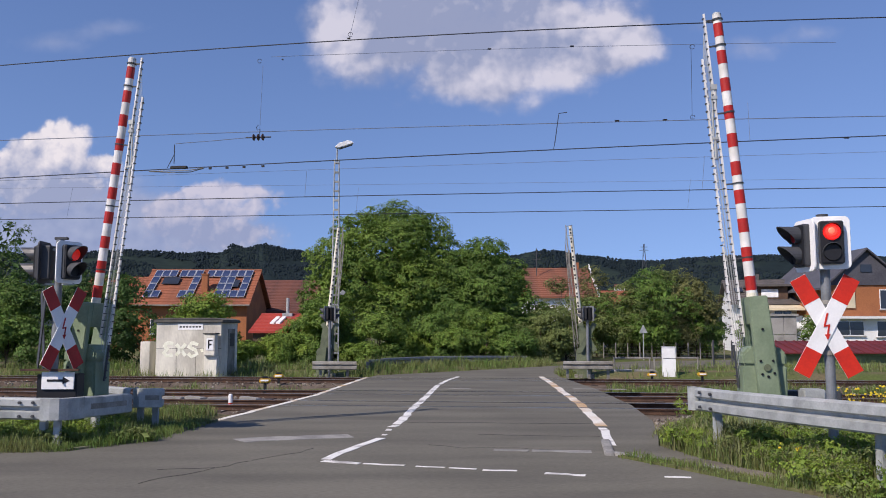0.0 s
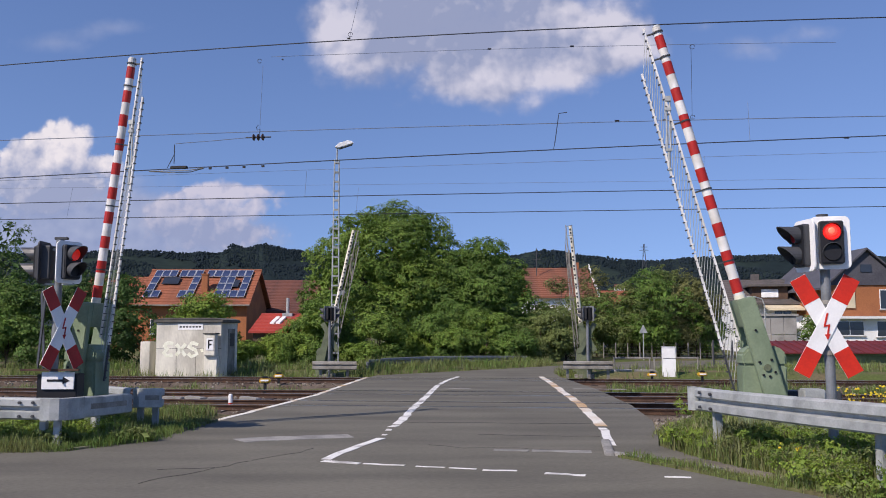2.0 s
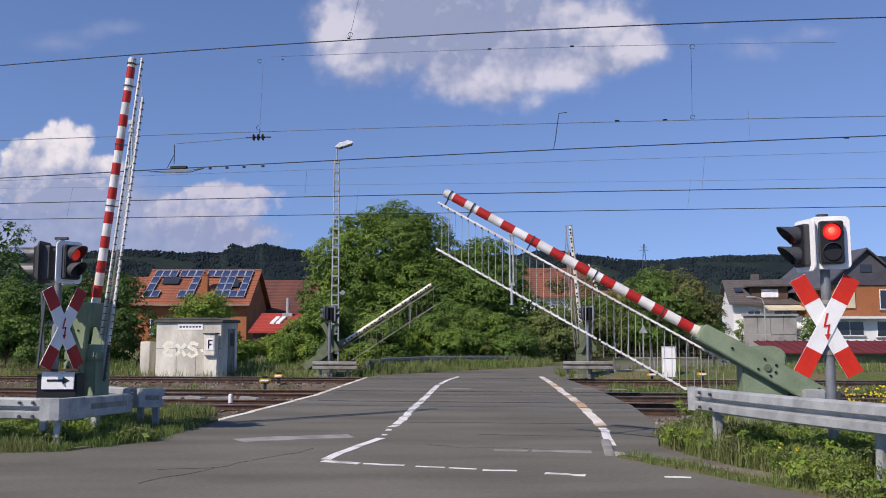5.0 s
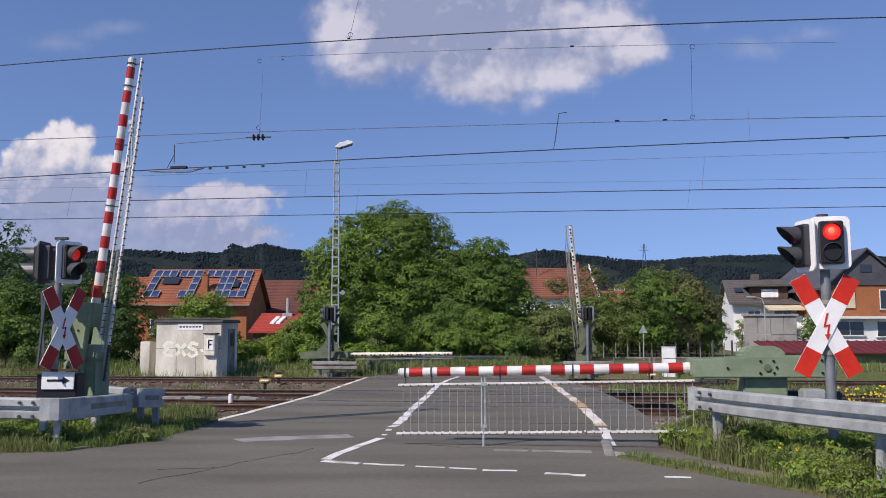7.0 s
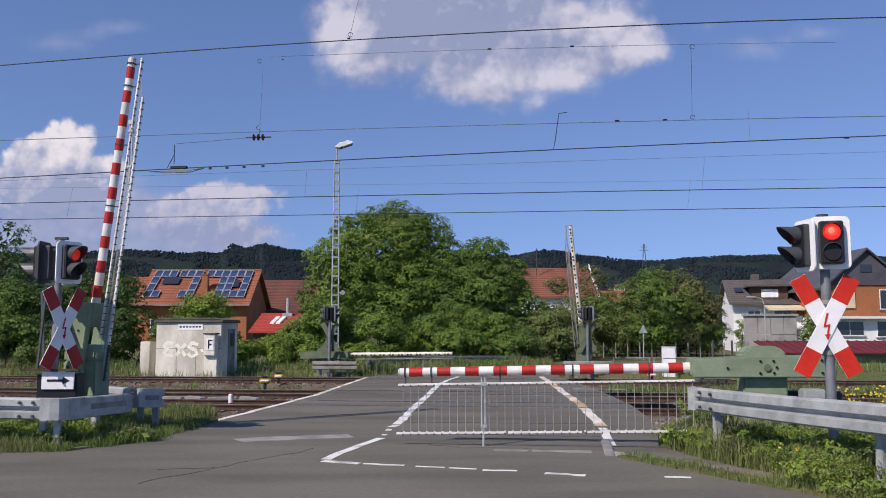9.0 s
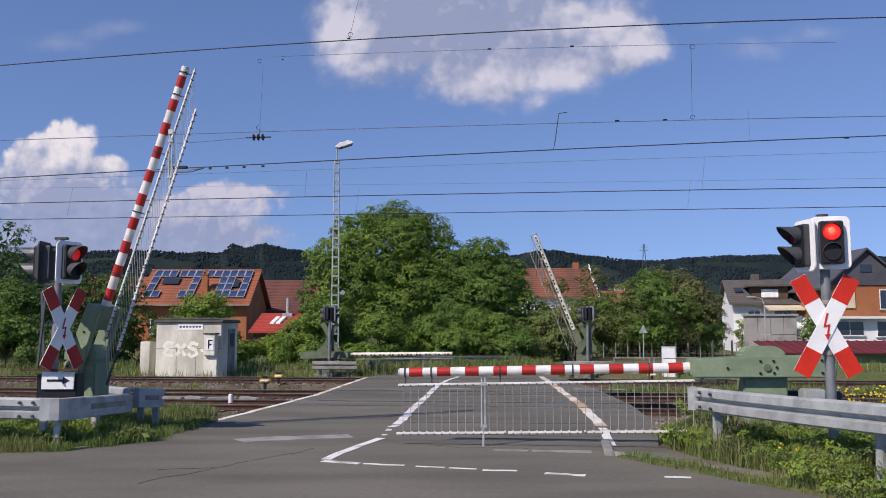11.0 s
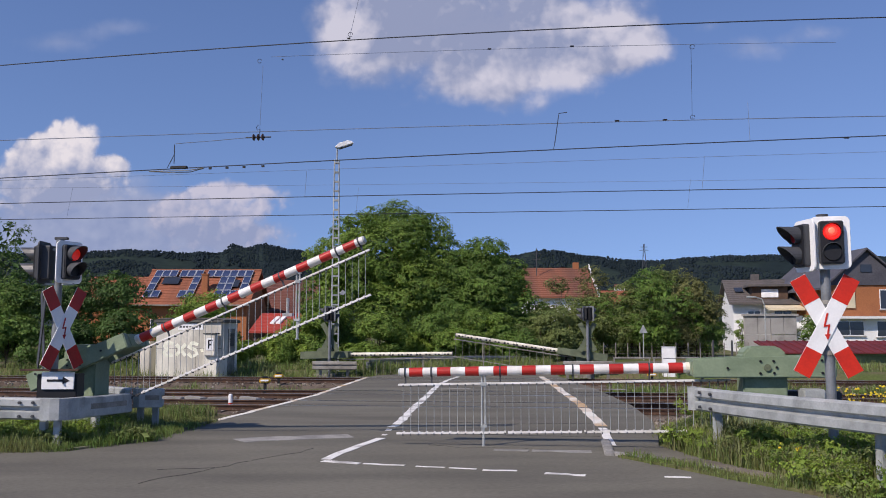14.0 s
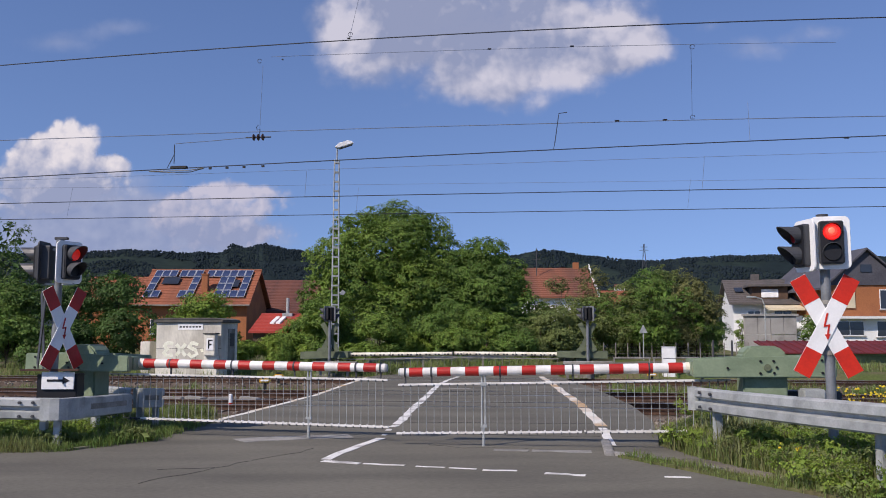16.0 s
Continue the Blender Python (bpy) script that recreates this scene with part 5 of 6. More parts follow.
def tiled_roof(parent, x0, x1, ye, ze, yr, zr, m, name="roof", rows=None, thick=0.14, label=""):
    """A roof slope in courses from the eaves (ye, ze) to the ridge (yr, zr)."""
    n = rows or max(6, int(math.hypot(yr - ye, zr - ze) / 0.45))
    base = Geo().add([(x0, ye, ze - 0.02), (x1, ye, ze - 0.02), (x1, yr, zr - 0.02), (x0, yr, zr - 0.02), (x0, ye, ze - thick), (x1, ye, ze - thick), (x1, yr, zr - thick), (x0, yr, zr - thick)],
                     [(0, 1, 2, 3), (4, 7, 6, 5), (0, 4, 5, 1), (1, 5, 6, 2), (3, 2, 6, 7), (0, 3, 7, 4)])
    roof = part(name, base, m, parent, label)
    dy, dz = (yr - ye) / n, (zr - ze) / n
    course = Geo().add([(x0, 0, 0.07), (x1, 0, 0.07), (x1, dy * 1.1, dz * 1.1), (x0, dy * 1.1, dz * 1.1), (x0, 0, -0.015), (x1, 0, -0.015)], [(0, 1, 2, 3), (0, 4, 5, 1), (0, 3, 4), (1, 5, 2), (4, 3, 2, 5)]).mesh("tile_course")
    for k in range(n):
        part("tile_course", course, m, roof, at=pose(0, ye + dy * k, ze + dz * k))
    return roof


# red-tiled house with solar panels
h = thing("house", pose(0, 0, 0), "red-tiled house with blue solar panels on its roof", "house", "houses")
part("wall", Geo().box(-28.4, -18.4, 79.6, 88.4, -0.5, 4.3), BRICKWALL, h)
for x in (-28.4, -18.7):
    part("gable", Geo().add([(x, 79.6, 4.3), (x, 88.4, 4.3), (x, 84, 7.6), (x + 0.3, 79.6, 4.3), (x + 0.3, 88.4, 4.3), (x + 0.3, 84, 7.6)], [(0, 1, 2), (3, 5, 4), (0, 3, 4, 1), (1, 4, 5, 2), (2, 5, 3, 0)]), BRICKWALL, h)
tiled_roof(h, -28.9, -18.0, 79.0, 4.35, 84.0, 7.85, TILE_RED)
tiled_roof(h, -28.9, -18.0, 89.0, 4.35, 84.0, 7.85, TILE_RED)
part("ridge", Geo().tube((-28.9, 84, 7.9), (-18.0, 84, 7.9), 0.14, n=8), TILE_RED, h)
part("gutter", Geo().tube((-28.9, 78.95, 4.28), (-18.0, 78.95, 4.28), 0.08, n=8), GALVOLD, h)
part("chimney", Geo().box(-22.98, -22.42, 80.6, 81.2, 4.9, 7.25).box(-23.04, -22.36, 80.54, 81.26, 7.25, 7.35), BRICKWALL, h)
SLOPE = Vector((0, 5.0, 3.5)).normalized()
tilt_deg = math.degrees(math.atan2(3.5, 5.0))
cell = Geo().box(-0.31, 0.31, -0.53, 0.53, 0.0, 0.035).mesh("solar_panel")
rim = Geo().box(-0.355, 0.355, -0.585, 0.585, -0.03, 0.028).mesh("panel_frame")
for r, line in enumerate(("111111111111", "1....1..11.1", "1....1..11.1", "11..11..1111")):
    for c, ch in enumerate(line):
        if ch == "1":
            x = -27.93 + c * 0.745 + (0.25 if c > 2 else 0) + (0.42 if c > 5 else 0)
            o = Vector((x, 84.0, 7.85)) - SLOPE * (0.82 + r * 1.24) + Vector((0, -0.12, 0.17))
            p = part("solar_panel", cell, SOLAR, h, "dark blue solar panel", at=Matrix.Translation(o) @ pose(0, 0, 0, tilt_deg, 0, 0))
            part("panel_frame", rim, ALU, p)
for x in (-26.35, -20.05):
    o = Vector((x, 84, 7.85)) - SLOPE * (2.15 if x < -22 else 2.7) + Vector((0, -0.1, 0.14))
    part("skylight", Geo().box(-0.8 if x < -22 else -0.4, 0.8 if x < -22 else 0.4, -0.6, 0.6, 0, 0.06), GLASSDARK, h, "dark roof window", at=Matrix.Translation(o) @ pose(0, 0, 0, tilt_deg, 0, 0))
window(h, -27.4, -26.0, 79.6, 1.6, 3.0)

h = thing("house", pose(0, 0, 0), "orange-tiled house half hidden by trees", "house", "houses")
part("wall", Geo().box(-39, -30.5, 90.5, 100, -0.5, 4.8), BRICKWALL, h)
tiled_roof(h, -39.4, -30.0, 90, 4.9, 95.0, 8.0, TILE_RED)
tiled_roof(h, -39.4, -30.0, 100, 4.9, 95.0, 8.0, TILE_RED)

h = thing("house", pose(0, 0, 0), "brick house with dark red weathered tile roof", "house", "houses")
part("wall", Geo().box(-20.2, -12.6, 88.4, 105, -0.5, 3.8), BRICKWALL, h)
tiled_roof(h, -20.65, -12.0, 88.0, 3.9, 97.0, 7.75, TILE_DARK)
tiled_roof(h, -20.65, -12.0, 106.0, 3.9, 97.0, 7.75, TILE_DARK)
h = thing("garden_shed", Matrix.Translation((0, 0, 0.171)) @ Matrix.Diagonal((0.9, 0.9, 0.9, 1)), "low brown shed with bright red roof and flue", "shed")
part("wall", Geo().box(-18.4, -12.8, 82.4, 87.9, -0.5, 1.7), WOODBROWN, h)
tiled_roof(h, -18.75, -12.6, 82.0, 1.85, 88.0, 3.75, TILE_BRIGHT, "roof")
part("flue", Geo().tube((-15.9, 87.0, 3.4), (-15.9, 87.0, 5.3), 0.16, n=10).box(-16.4, -15.4, 86.7, 87.3, 3.4, 3.75), GALV, h, "pale metal flue")
for x in (-16.9, -16.3):
    part("skylight", Geo().add([(x - 0.25, 84.2, 2.75), (x + 0.15, 84.2, 2.75), (x + 0.4, 86.2, 3.4), (x, 86.2, 3.4), (x - 0.25, 84.2, 2.6), (x + 0.15, 84.2, 2.6), (x + 0.4, 86.2, 3.2), (x, 86.2, 3.2)], [(0, 1, 2, 3), (0, 4, 5, 1), (1, 5, 6, 2), (2, 6, 7, 3), (3, 7, 4, 0)]), WHITE, h, "white roof light")

h = thing("house", pose(0, 0, 0), "white house with red-tiled roof behind bushes", "house", "houses")
part("wall", Geo().box(9.3, 15.8, 89.5, 101, -0.5, 5.6), RENDERWHITE, h)
tiled_roof(h, 8.95, 16.3, 89.0, 5.5, 95.0, 9.0, TILE_MID)
tiled_roof(h, 8.95, 16.3, 101.0, 5.5, 95.0, 9.0, TILE_RED)
part("verge_board", Geo().add([(16.3, 88.9, 5.4), (16.45, 88.9, 5.4), (16.45, 95, 9.1), (16.3, 95, 9.1), (16.3, 88.9, 5.7), (16.45, 88.9, 5.7), (16.45, 95, 9.4), (16.3, 95, 9.4)], [(0, 1, 2, 3), (4, 7, 6, 5), (0, 4, 5, 1), (2, 6, 7, 3), (1, 5, 6, 2), (0, 3, 7, 4)]), WHITE, h)
part("chimney", Geo().box(14.6, 15.2, 94.7, 95.3, 8.6, 9.6), BRICKWALL, h)
h = thing("house", pose(0, 0, 0), "low house with orange-tiled roof among trees", "house", "houses")
part("wall", Geo().box(18.0, 21.5, 96, 100, -0.5, 5.2), RENDERWHITE, h)
tiled_roof(h, 17.4, 22.0, 95, 5.1, 98, 6.6, TILE_RED)
tiled_roof(h, 17.4, 22.0, 101, 5.1, 98, 6.6, TILE_RED)

# white house with a grey roof and a dormer
h = thing("house", pose(25.8, 75.5, 0, 0, 0, -12) @ pose(-25.0, -75.5, 0), "white rendered house with grey tiled roof and dormer", "house", "houses")
part("wall", Geo().box(25.0, 37.0, 75.5, 84.5, -0.5, 4.4), RENDERWHITE, h)
part("gable", Geo().add([(25.0, 75.5, 4.4), (25.0, 84.5, 4.4), (25.0, 80, 6.5), (25.3, 75.5, 4.4), (25.3, 84.5, 4.4), (25.3, 80, 6.5)], [(0, 1, 2), (3, 5, 4), (0, 3, 4, 1), (1, 4, 5, 2), (2, 5, 3, 0)]), RENDERWHITE, h)
tiled_roof(h, 24.6, 37.2, 74.8, 4.35, 80, 6.7, TILE_GREY)
tiled_roof(h, 24.6, 37.2, 85.2, 4.35, 80, 6.7, TILE_GREY)
dm = part("dormer", Geo().box(26.6, 29.6, 75.4, 79, 4.7, 5.8), WOODBROWN, h, "dark boarded dormer")
part("dormer_roof", Geo().box(26.2, 30.0, 74.9, 79.6, 5.802, 5.98), TILE_GREY, dm)
part("window", Geo().box(27.4, 28.8, 75.34, 75.395, 4.85, 5.55), WHITE, dm, "white dormer window")
part("chimney", Geo().box(27.2, 27.9, 79.7, 80.4, 6.3, 7.2), TILE_GREY, h)
for x in (25.7, 30.8):
    part("skylight", Geo().box(-0.35, 0.35, -0.5, 0.5, 0, 0.06), GLASSDARK, h, at=pose(x, 77.2, 5.6, 24, 0, 0))
window(h, 26.2, 27.3, 75.5, 2.6, 3.7)
window(h, 28.4, 29.9, 75.5, 2.5, 3.7)
window(h, 33.0, 34.6, 75.5, 2.5, 3.7)
part("awning", Geo().add([(27.4, 75.4, 4.25), (30.4, 75.4, 4.25), (30.6, 73.4, 3.85), (27.7, 73.4, 3.85), (27.4, 75.4, 4.15), (30.4, 75.4, 4.15), (30.6, 73.4, 3.65), (27.7, 73.4, 3.65)], [(0, 1, 2, 3), (4, 7, 6, 5), (2, 6, 7, 3), (0, 4, 5, 1), (1, 5, 6, 2), (0, 3, 7, 4)]), AWNING, h, "cream fabric awning")
part("balcony", Geo().box(27.8, 32.5, 74.3, 75.4, 2.1, 2.3).box(27.8, 32.5, 74.3, 74.4, 2.3, 3.2), RENDERWHITE, h)

rw = thing("retaining_wall", pose(0, 0, 0), "grey concrete retaining wall of stacked panels", "wall")
for k in range(2):
    for j in range(4):
        part("panel", Geo().box(22.0 + j * 0.95, 22.93 + j * 0.95, 62, 62.3, 0.2 + k * 1.4 if k else -0.4, 1.58 if not k else 2.95), CONCRETE, rw, bevel=0.02)
part("coping", Geo().box(21.9, 25.9, 61.9, 62.4, 2.952, 3.1), CONCRETE, rw)
lamp = thing("street_lamp", pose(22.35, 59, 0), "thin grey street lamp with curved arm", "street lamp")
part("pole", Geo().pipe([(0, 0, -0.2), (0, 0, 3.6), (-0.15, 0, 4.05), (-0.6, 0, 4.2)], 0.05, 8), GALV, lamp)
part("lamp_head", Geo().box(-1.25, -0.55, -0.1, 0.1, 4.15, 4.27), GALV, lamp, bevel=0.03)

# brick house with a slate gable
h = thing("house", pose(0, 0, 0), "orange brick house with grey slate-clad gable", "house", "houses")
part("wall", Geo().box(31.0, 37.0, 68.0, 80, 3.06, 5.55), BRICKWALL, h)
part("ground_floor", Geo().box(30.9, 37.1, 67.9, 80, -0.5, 3.05), RENDERWHITE, h)
part("slate_gable", Geo().prism([(30.8, 5.55), (37.2, 5.55), (34.0, 8.3)], 67.9, 68.3), SLATE, h, "grey slate gable cladding")
for s in (-1, 1):
    part("roof", Geo().add([(34, 67.6, 8.55), (34 + s * 3.7, 67.6, 5.35), (34 + s * 3.7, 80.2, 5.35), (34, 80.2, 8.55), (34, 67.6, 8.38), (34 + s * 3.7, 67.6, 5.18), (34 + s * 3.7, 80.2, 5.18), (34, 80.2, 8.38)], [(0, 1, 2, 3), (4, 7, 6, 5), (0, 4, 5, 1), (1, 5, 6, 2), (2, 6, 7, 3), (0, 3, 7, 4)]), SLATE, h)
part("window", Geo().box(33.5, 34.4, 67.84, 67.895, 6.6, 7.2), GLASSDARK, h)
part("shutter", Geo().box(31.8, 33.0, 67.9, 67.99, 3.7, 5.3), AWNING, h, "orange roller shutter")
window(h, 31.3, 33.6, 67.9, 1.5, 2.7)
window(h, 34.6, 36.6, 67.9, 1.4, 2.7)
window(h, 35.0, 36.4, 68.0, 3.6, 5.2)
part("canopy", Geo().box(30.7, 37.3, 67.2, 67.88, 2.85, 3.05), RENDERWHITE, h)

shed = thing("low_shed", pose(0, 0, 0), "long low shed with maroon sheet roof", "shed")
part("wall", Geo().box(16.9, 27, 43.2, 45.4, -0.5, 0.8), PALEGREEN, shed)
part("roof", Geo().add([(16.6, 42.8, 0.74), (27.3, 42.8, 0.74), (27.3, 45.6, 1.3), (16.6, 45.6, 1.3), (16.6, 42.8, 0.68), (27.3, 42.8, 0.68), (27.3, 45.6, 1.24), (16.6, 45.6, 1.24)], [(0, 1, 2, 3), (4, 7, 6, 5), (0, 4, 5, 1), (1, 5, 6, 2), (2, 6, 7, 3), (0, 3, 7, 4)]), MAROON, shed, "maroon corrugated roof")
for k in range(22):
    part("roof_seam", Geo().add([(16.8 + k * 0.48, 42.79, 0.75), (16.84 + k * 0.48, 42.79, 0.75), (16.84 + k * 0.48, 45.6, 1.32), (16.8 + k * 0.48, 45.6, 1.32), (16.82 + k * 0.48, 42.79, 0.79), (16.82 + k * 0.48, 45.6, 1.36)], [(0, 3, 5, 4), (1, 4, 5, 2), (0, 4, 1), (3, 2, 5)]), MAROON, shed)
for k in range(5):
    part("board", Geo().box(16.95, 27, 43.15, 43.19, -0.4 + k * 0.24, -0.2 + k * 0.24), PALEGREEN, shed)

bush(25.9, 64, 1.4, 3.0, 3200, 0.1, LEAFBRIGHT, 81, "clipped bright green hedge beside the wall", clumps=7)
bush(27.4, 63, 2.6, 3.2, 4600, 0.13, LEAFDARK, 82)
bush(24.5, 58, 3.4, 1.0, 1200, 0.18, LEAF, 83)
bush(33.5, 58, 8.0, 1.4, 3000, 0.2, LEAFDARK, 84, d=2.0, clumps=14)
bush(24.5, 70, 1.0, 3.2, 1500, 0.12, LEAF, 85)

py = thing("power_pylon", pose(190.7, 800, 60), "distant lattice power pylon on the hill", "pylon")
part("tower", Geo().tube((-2.2, 0, 0), (-0.3, 0, 26), 0.35, n=4).tube((2.2, 0, 0), (0.3, 0, 26), 0.35, n=4).tube((-2, 0, 2), (1.4, 0, 12), 0.22, n=4).tube((2, 0, 2), (-1.4, 0, 12), 0.22, n=4).tube((-1.4, 0, 12), (0.8, 0, 20), 0.2, n=4), DARKGREY, py)
for z, w in ((20, 4.5), (23, 3.2)):
    part("cross_arm", Geo().tube((-w, 0, z), (w, 0, z), 0.3, n=4), DARKGREY, py)
pole = thing("antenna_pole", pose(10.3, 93, 0), "thin roof antenna pole beside the red roof", "antenna")
part("pole", Geo().tube((0, 0, 8), (0, 0, 11), 0.06, n=6), DARKGREY, pole)
for z in (10.4, 9.8):
    part("dipole", Geo().tube((-0.5, 0, z), (0.5, 0, z), 0.04, n=5), DARKGREY, pole)
for x, y, z in ((150, 720, 38),):
    hh = thing("far_house", pose(x, y, z), "small far house with red roof on the hill", "house", "far houses")
    part("wall", Geo().box(-4, 4, -3, 3, -6, 2.5), RENDERWHITE, hh)
    part("roof", Geo().add([(-4.4, -3.5, 2.5), (4.4, -3.5, 2.5), (4.4, 3.5, 2.5), (-4.4, 3.5, 2.5), (-4.4, 0, 5), (4.4, 0, 5)], [(0, 1, 5, 4), (2, 3, 4, 5), (0, 4, 3), (1, 2, 5), (0, 3, 2, 1)]), TILE_DARK, hh)


# ---- clouds ----
def cloud_material(name, lobes, seed, white, grey, soft=(0.38, 0.62), grain=0.0075, power=1.0, wisp=0.75, bright=0.55, puff=0.6, light=(), billow=0.5):
    m = bpy.data.materials.new(name)
    m.use_nodes = True
    t = m.node_tree
    n, l = t.nodes, t.links
    n.clear()
    tc = n.new("ShaderNodeTexCoord")

    def math_node(op, a, b):
        q = n.new("ShaderNodeMath")
        q.operation = op
        for i, v in enumerate((a, b)):
            if isinstance(v, (int, float)):
                q.inputs[i].default_value = v
            else:
                l.new(v, q.inputs[i])
        return q.outputs[0]

    def lobe(x, z, rx, rz, k):
        mp = n.new("ShaderNodeMapping")
        mp.inputs["Location"].default_value = (-x / rx, 0, -z / rz)
        mp.inputs["Scale"].default_value = (1 / rx, 0, 1 / rz)
        l.new(tc.outputs["Object"], mp.inputs[0])
        ln = n.new("ShaderNodeVectorMath")
        ln.operation = "LENGTH"
        l.new(mp.outputs[0], ln.inputs[0])
        return math_node("MULTIPLY", math_node("MAXIMUM", math_node("SUBTRACT", 1.0, ln.outputs["Value"]), 0.0), k)

    shape = lobe(*lobes[0])
    for row in lobes[1:]:
        shape = math_node("ADD", shape, lobe(*row))
    shape = math_node("MINIMUM", shape, 1.0)
    off = n.new("ShaderNodeMapping")
    off.inputs["Location"].default_value = (seed * 317.0, seed * 91.0, seed * 53.0)
    l.new(tc.outputs["Object"], off.inputs[0])
    nz = n.new("ShaderNodeTexNoise")
    nz.inputs["Scale"].default_value, nz.inputs["Detail"].default_value, nz.inputs["Roughness"].default_value = grain, 9, 0.58
    l.new(off.outputs[0], nz.inputs["Vector"])
    warp = n.new("ShaderNodeVectorMath")
    warp.operation = "MULTIPLY_ADD"
    warp.inputs[1].default_value = (70, 0, 70)
    l.new(nz.outputs["Color"], warp.inputs[0])
    l.new(off.outputs[0], warp.inputs[2])

    def puffs(dx, dz):
        sh = n.new("ShaderNodeVectorMath")
        sh.inputs[1].default_value = (dx, 0, dz)
        l.new(warp.outputs[0], sh.inputs[0])
        vo = n.new("ShaderNodeTexVoronoi")
        vo.feature = "SMOOTH_F1"
        vo.inputs["Scale"].default_value, vo.inputs["Detail"].default_value, vo.inputs["Roughness"].default_value = grain * 2.1, 2.5, 0.55
        vo.inputs["Smoothness"].default_value = 0.35
        l.new(sh.outputs[0], vo.inputs["Vector"])
        return math_node("SUBTRACT", 0.6, vo.outputs["Distance"])

    here, there = puffs(0, 0), puffs(-26, 34)
    rough = math_node("ADD", math_node("MULTIPLY", math_node("SUBTRACT", nz.outputs["Fac"], 0.5), wisp * 1.3), math_node("MULTIPLY", here, puff))
    body = math_node("ADD", shape, rough)
    body = math_node("MULTIPLY", body, math_node("MINIMUM", math_node("MULTIPLY", shape, 6.0), 1.0))
    al = n.new("ShaderNodeMapRange")
    al.interpolation_type = "SMOOTHSTEP"
    al.inputs["From Min"].default_value, al.inputs["From Max"].default_value = soft
    al.inputs["To Max"].default_value = power
    l.new(body, al.inputs["Value"])
    # billows lit from the upper left
    up = n.new("ShaderNodeMapping")
    up.inputs["Location"].default_value = (seed * 317.0 + 22.0, seed * 91.0, seed * 53.0 - 26.0)
    l.new(tc.outputs["Object"], up.inputs[0])
    nz2 = n.new("ShaderNodeTexNoise")
    nz2.inputs["Scale"].default_value, nz2.inputs["Detail"].default_value, nz2.inputs["Roughness"].default_value = grain, 6, 0.55
    l.new(up.outputs[0], nz2.inputs["Vector"])
    lit = math_node("ADD", math_node("MULTIPLY", math_node("SUBTRACT", nz.outputs["Fac"], nz2.outputs["Fac"]), 2.2 * billow), bright)
    lit = math_node("ADD", lit, math_node("MULTIPLY", math_node("SUBTRACT", nz.outputs["Fac"], 0.5), 0.8 * billow))
    lit = math_node("ADD", lit, math_node("MULTIPLY", math_node("SUBTRACT", here, there), 0.9 * billow))
    for row in light:
        lit = math_node("ADD", lit, lobe(*row))
    ramp = n.new("ShaderNodeValToRGB")
    ramp.color_ramp.elements[0].color, ramp.color_ramp.elements[1].color = (*grey, 1), (*white, 1)
    ramp.color_ramp.elements[0].position, ramp.color_ramp.elements[1].position = 0.15, 0.9
    l.new(lit, ramp.inputs[0])
    em = n.new("ShaderNodeEmission")
    l.new(ramp.outputs[0], em.inputs["Color"])
    tr = n.new("ShaderNodeBsdfTransparent")
    mx = n.new("ShaderNodeMixShader")
    l.new(al.outputs[0], mx.inputs[0])
    l.new(tr.outputs[0], mx.inputs[1])
    l.new(em.outputs[0], mx.inputs[2])
    out = n.new("ShaderNodeOutputMaterial")
    l.new(mx.outputs[0], out.inputs["Surface"])
    return m


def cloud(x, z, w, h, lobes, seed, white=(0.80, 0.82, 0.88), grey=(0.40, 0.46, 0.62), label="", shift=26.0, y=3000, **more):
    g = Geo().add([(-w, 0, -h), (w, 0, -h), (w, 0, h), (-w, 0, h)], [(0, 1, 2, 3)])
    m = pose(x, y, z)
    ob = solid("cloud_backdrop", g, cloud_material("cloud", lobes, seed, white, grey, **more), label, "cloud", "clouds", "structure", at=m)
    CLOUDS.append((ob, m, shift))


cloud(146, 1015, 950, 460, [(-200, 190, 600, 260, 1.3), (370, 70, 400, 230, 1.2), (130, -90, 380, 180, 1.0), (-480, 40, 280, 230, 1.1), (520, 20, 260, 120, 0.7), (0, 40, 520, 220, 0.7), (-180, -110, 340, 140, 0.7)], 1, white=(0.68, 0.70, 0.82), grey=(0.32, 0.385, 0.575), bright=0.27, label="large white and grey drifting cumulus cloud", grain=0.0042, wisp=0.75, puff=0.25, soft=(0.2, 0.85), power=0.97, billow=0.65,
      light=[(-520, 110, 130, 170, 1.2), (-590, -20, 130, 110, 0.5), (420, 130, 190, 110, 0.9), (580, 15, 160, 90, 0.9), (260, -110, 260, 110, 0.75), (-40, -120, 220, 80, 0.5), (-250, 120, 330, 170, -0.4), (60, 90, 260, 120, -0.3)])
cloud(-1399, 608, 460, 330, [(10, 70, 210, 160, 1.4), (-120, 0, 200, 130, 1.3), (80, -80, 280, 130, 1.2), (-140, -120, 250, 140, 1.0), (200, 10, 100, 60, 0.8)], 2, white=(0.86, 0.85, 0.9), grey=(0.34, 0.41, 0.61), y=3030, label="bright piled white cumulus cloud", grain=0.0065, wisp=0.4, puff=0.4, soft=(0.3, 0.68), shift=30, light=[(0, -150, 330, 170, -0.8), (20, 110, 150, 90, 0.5)])
